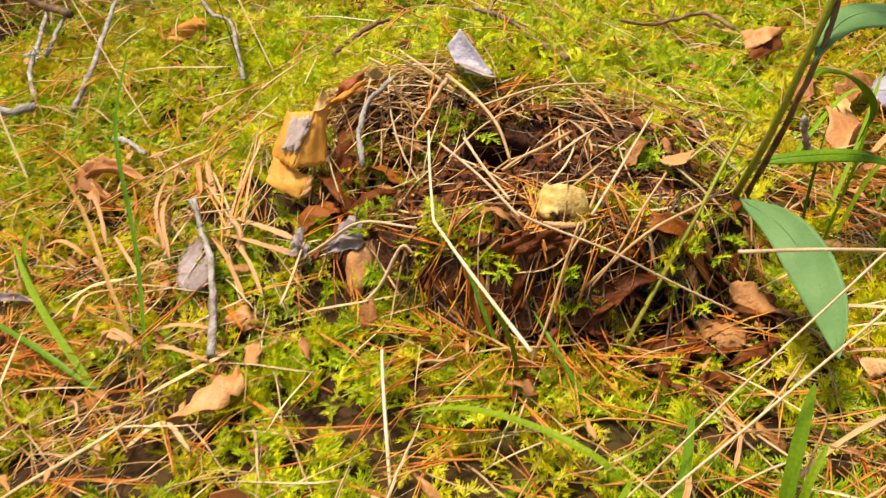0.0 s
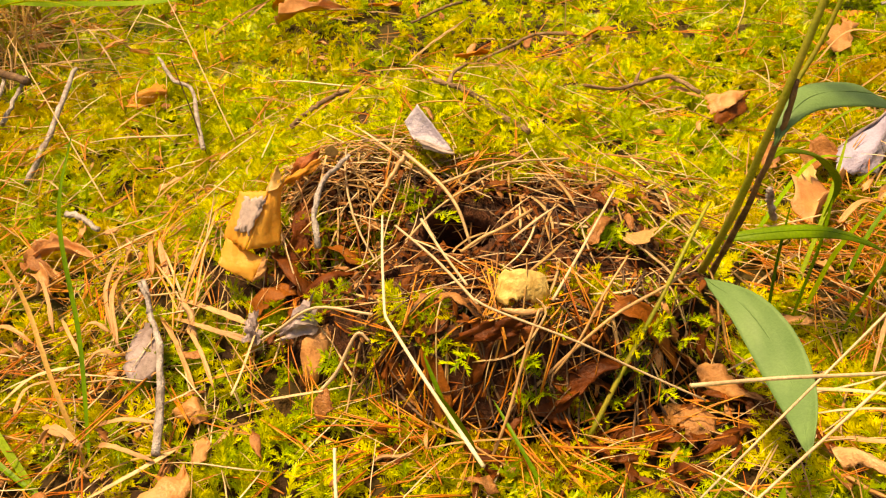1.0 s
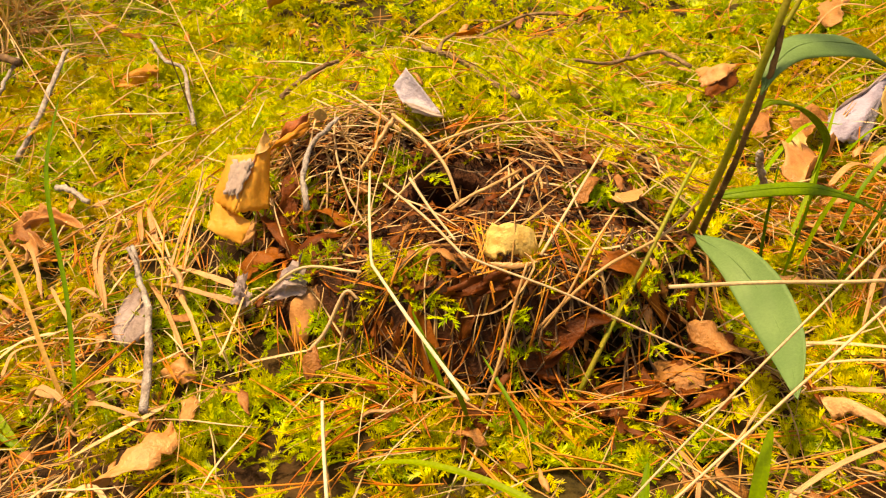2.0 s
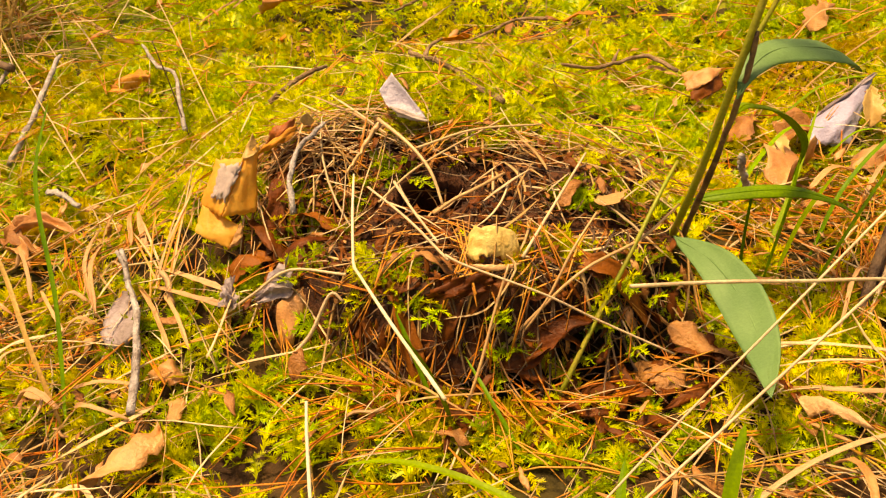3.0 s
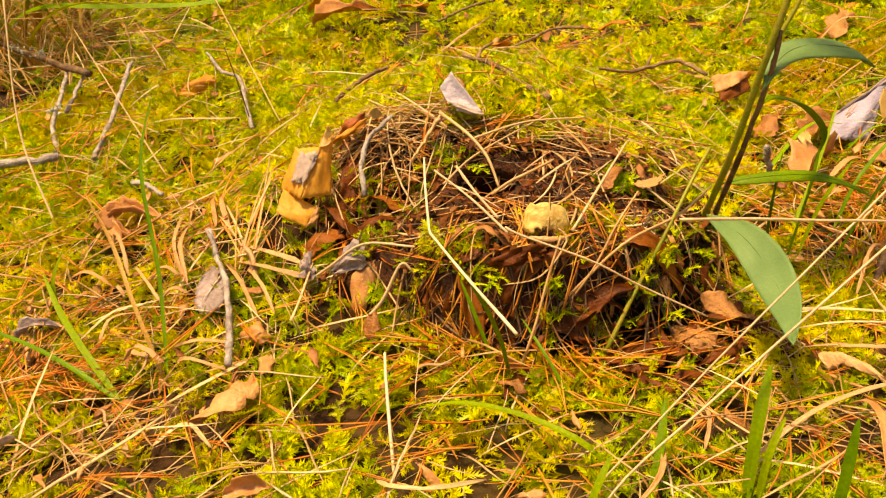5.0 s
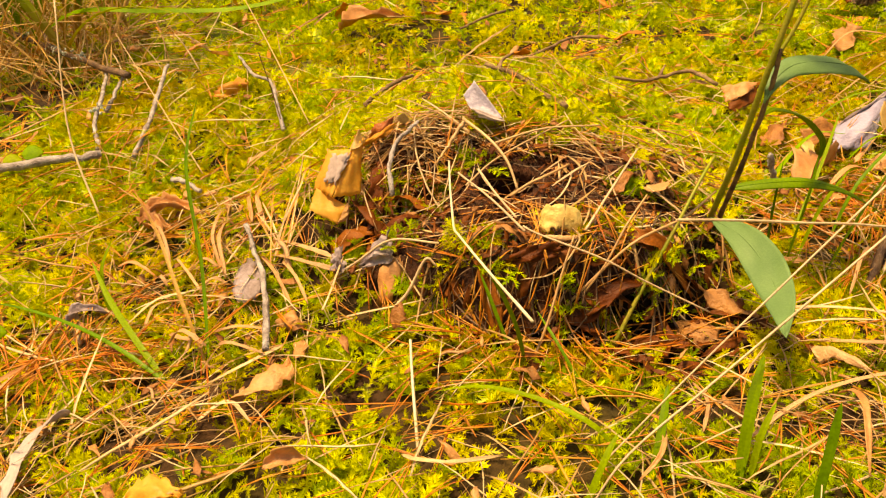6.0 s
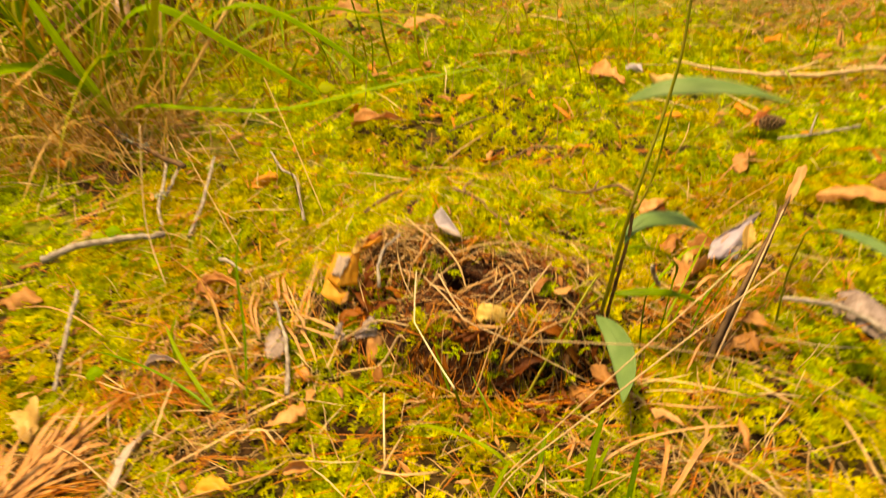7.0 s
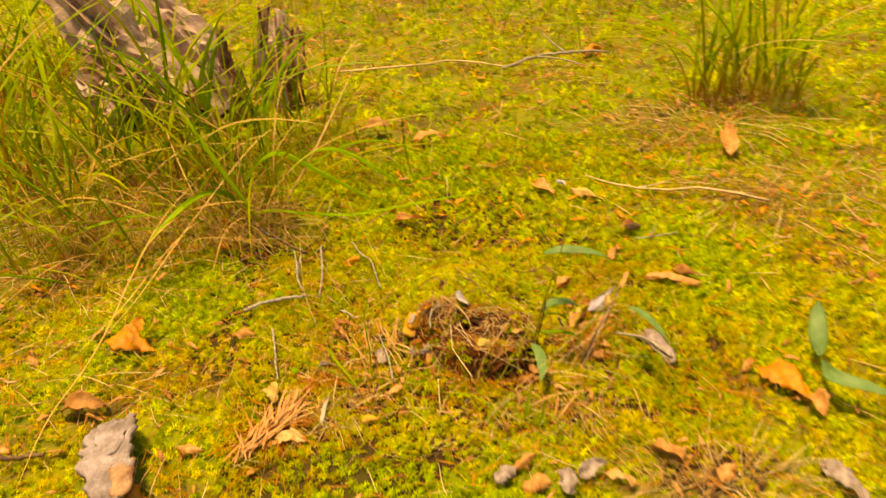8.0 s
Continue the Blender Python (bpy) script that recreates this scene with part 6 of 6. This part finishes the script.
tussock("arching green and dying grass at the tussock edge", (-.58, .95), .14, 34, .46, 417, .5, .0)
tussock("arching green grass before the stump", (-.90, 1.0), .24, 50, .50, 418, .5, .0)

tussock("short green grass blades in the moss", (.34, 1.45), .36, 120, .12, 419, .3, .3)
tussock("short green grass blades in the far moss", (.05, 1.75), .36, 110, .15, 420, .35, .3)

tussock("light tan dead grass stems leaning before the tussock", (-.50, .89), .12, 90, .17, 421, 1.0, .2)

# long arching blades that lean out of the tussock
LONG_BLADES = [
    ("long arching green grass blade", [(-.56, 1.02, .0), (-.52, .99, .12), (-.4347, .978, .1925), (-.33, .99, .125), (-.2109, 1.0, .034)], .016, GRASS_LIME),
    ("long flat green grass blade", [(-.58, 1.0, .0), (-.47, .93, .06), (-.36, .91, .058), (-.2456, .90, .055), (-.08, .89, .085), (.07, .897, .101)], .008, GRASS_LIME),
    ("long green blade bowing to the ground", [(-.56, .98, .0), (-.555, .94, .10), (-.60, .85, .15), (-.68, .74, .11), (-.75, .64, .03)], .013, GRASS_LIME),
    ("long dry blade lying out of the tussock", [(-.40, 1.04, .0), (-.4564, 1.0, .2283), (-.6751, .85, .1178), (-0.678, 0.370, 0.093), (-0.717, 0.205, 0.062), (-0.732, 0.074, 0.024)], .0036, GRASS_TAN),
]
LONG_BLADES += [
    ("long bleached seed stalk bowing out of the tussock", [(-.40, 1.16, .0), (-.43, 1.12, .16), (-.476, 1.05, .207), (-.60, .82, .118), (-.69, .62, .039), (-.745, .51, .004)], .0040, GRASS_TAN),
    ("bleached seed stalk lying on the moss", [(-.60, .93, .0), (-.62, .90, .060), (-.67, .78, .054), (-.728, .60, .020), (-.79, .42, .006)], .0036, GRASS_TAN),
    ("arching green grass blade over moss", [(-.48, 1.06, .0), (-.40, 1.05, .13), (-.30, 1.03, .17), (-.18, 1.02, .10), (-.12, 1.02, .03)], .011, GRASS_LIME),
    ("bent dry grass blade over moss", [(-.56, .93, .0), (-.58, .88, .10), (-.64, .78, .13), (-.70, .70, .09), (-.73, .66, .01)], .005, GRASS_TAN),
    ("dry bent grass blade in moss", [(-.50, .98, .0), (-.52, .90, .06), (-.55, .82, .06), (-.57, .74, .005)], .005, GRASS_TAN),
]
LONG_BLADES += [
    ("arching green grass blade in moss", [(-.62, 1.0, .0), (-.72, .90, .08), (-.86, .84, .09), (-1.0, .82, .03)], .007, GRASS_LIME),
    ("green blade across the moss", [(-.45, 1.08, .0), (-.36, 1.12, .10), (-.22, 1.18, .12), (-.05, 1.2, .05)], .006, GRASS_LIME),
]
for label, pts, w, m in LONG_BLADES:
    z0 = float(ground_z(np.array(pts[0][0]), np.array(pts[0][1])))
    strip(label, [(a, b, c + (z0 - .006 if i == 0 else 0)) for i, (a, b, c) in enumerate(pts)], w, m, 0, hrng.uniform(-.3, .3), .35, "wild_grass", "long blades of the tussock", 30, (.2, .8, .35) if m is GRASS_LIME else None)

# ---- the weathered stump: split, leaning splinters of old wood ----
def splinter(base, top, width, depth, seed):
    """A rough tapering slab of wood with ridges and cracks along its grain and a broken end."""
    rng = np.random.default_rng(seed)
    n, m = 22, 26
    line = glide([base, (vec(*base) + vec(*top)) / 2 + rng.normal(0, .016, 3), top], n)
    ahead = unit(np.gradient(line, axis=0))
    side = unit(np.cross(ahead, vec(0, 1, 0)))
    over = np.cross(side, ahead)
    a = np.linspace(0, 2 * math.pi, m, endpoint=False)
    ridges = 1 + .13 * np.sin(5 * a + rng.uniform(0, 6)) + .16 * np.sin(8 * a + rng.uniform(0, 6)) + .12 * rng.uniform(-1, 1, m)
    u = np.linspace(0, 1, n)
    ends = rng.uniform(.55, 1.15, m)
    size = (1.15 - .45 * u ** 2 + .16 * np.sin(6 * u + seed) + .12 * np.sin(13 * u + 2 * seed))[:, None] * ridges[None] * (1 + rng.uniform(-.10, .10, (n, m)))
    reach = np.minimum(u[:, None], ends[None])
    length = np.linalg.norm(vec(*top) - vec(*base))
    core = vec(*base) + reach[..., None] * (vec(*top) - vec(*base)) + (line - (vec(*base) + u[:, None] * (vec(*top) - vec(*base))))[:, None]
    shrink = np.where(u[:, None] > ends[None], .55, 1.0)
    v = core + side[:, None] * (width / 2 * np.cos(a)[None] * size * shrink)[..., None] + over[:, None] * (depth / 2 * np.sin(a)[None] * size * shrink)[..., None]
    v = v.reshape(-1, 3)
    f = [(p * m + q, p * m + (q + 1) % m, (p + 1) * m + (q + 1) % m, (p + 1) * m + q) for p in range(n - 1) for q in range(m)]
    f += [tuple(range(m - 1, -1, -1)), tuple(range((n - 1) * m, n * m))]
    return v, f


stump = thing("tree_stump", "rotting grey-brown split tree stump in the grass", "stump", (-.86, 1.80, -.02))
SPLINTERS = [
    (-.82, 1.70, .02, -1.24, 1.76, .46, .19, .12, 1),
    (-.90, 1.64, .04, -1.14, 1.66, .28, .10, .08, 0),
    (-.74, 1.80, .06, -1.00, 1.84, .44, .12, .08, 1),
    (-1.06, 1.64, .10, -1.18, 1.62, .20, .11, .09, 1),
    (-.94, 1.80, .0, -1.18, 1.86, .26, .08, .06, 0),
    (-1.06, 1.78, .0, -1.26, 1.80, .14, .09, .07, 0),
    (-.60, 1.80, .0, -.56, 1.84, .30, .07, .05, 1),
    (-.54, 1.78, .0, -.50, 1.80, .25, .06, .05, 0),
    (-.57, 1.73, .0, -.62, 1.71, .22, .04, .03, 1),
]
SPLINTERS += [
    (-.70, 1.72, .0, -.80, 1.70, .24, .045, .03, 1),
    (-.66, 1.84, .0, -.62, 1.90, .30, .05, .04, 0),
    (-.90, 1.68, .0, -1.06, 1.66, .07, .07, .05, 0),
    (-.74, 1.66, .0, -.84, 1.64, .12, .05, .04, 0),
    (-.64, 1.70, .0, -.69, 1.68, .17, .04, .03, 0),
    (-.78, 1.74, .0, -.74, 1.77, .28, .035, .03, 0),
]
for k, (ax, ay, az, bx, by, bz, w, d, pale) in enumerate(SPLINTERS):
    part("splinter", splinter((ax, ay, az - .05), (bx, by, bz), w, d, 700 + k), GREY_BARK if pale else OLD_WOOD, stump, "pale grey split wood" if pale else "", smooth=False)

# ---- grey bark slab in the moss ----
slab = thing("bark_slab", "grey weathered piece of bark lying in the moss", "bark", (-.592, .14, .0))
part("slab", leaf([(-0.610, .245, .012), (-0.605, .20, .028), (-0.590, .13, .036), (-0.570, .06, .034), (-0.555, -.02, .020)], (1, .25, .1), .105, "oval", -.5, .10, .30, 601, 26, 16, .012, .002), LILAC_BARK, slab)
part("flake", leaf([(-0.615, .21, .030), (-0.600, .175, .042), (-0.585, .13, .044)], (1, .3, .2), .06, "scrap", -.3, .1, .3, 602, 12, 8, .004, .001), LILAC_BARK, slab)
part("flake", leaf([(-0.570, .13, .040), (-0.555, .09, .046), (-0.545, .04, .040)], (1, .3, .1), .05, "scrap", .3, .1, .3, 603, 12, 8, .004, .001), OLD_WOOD, slab)
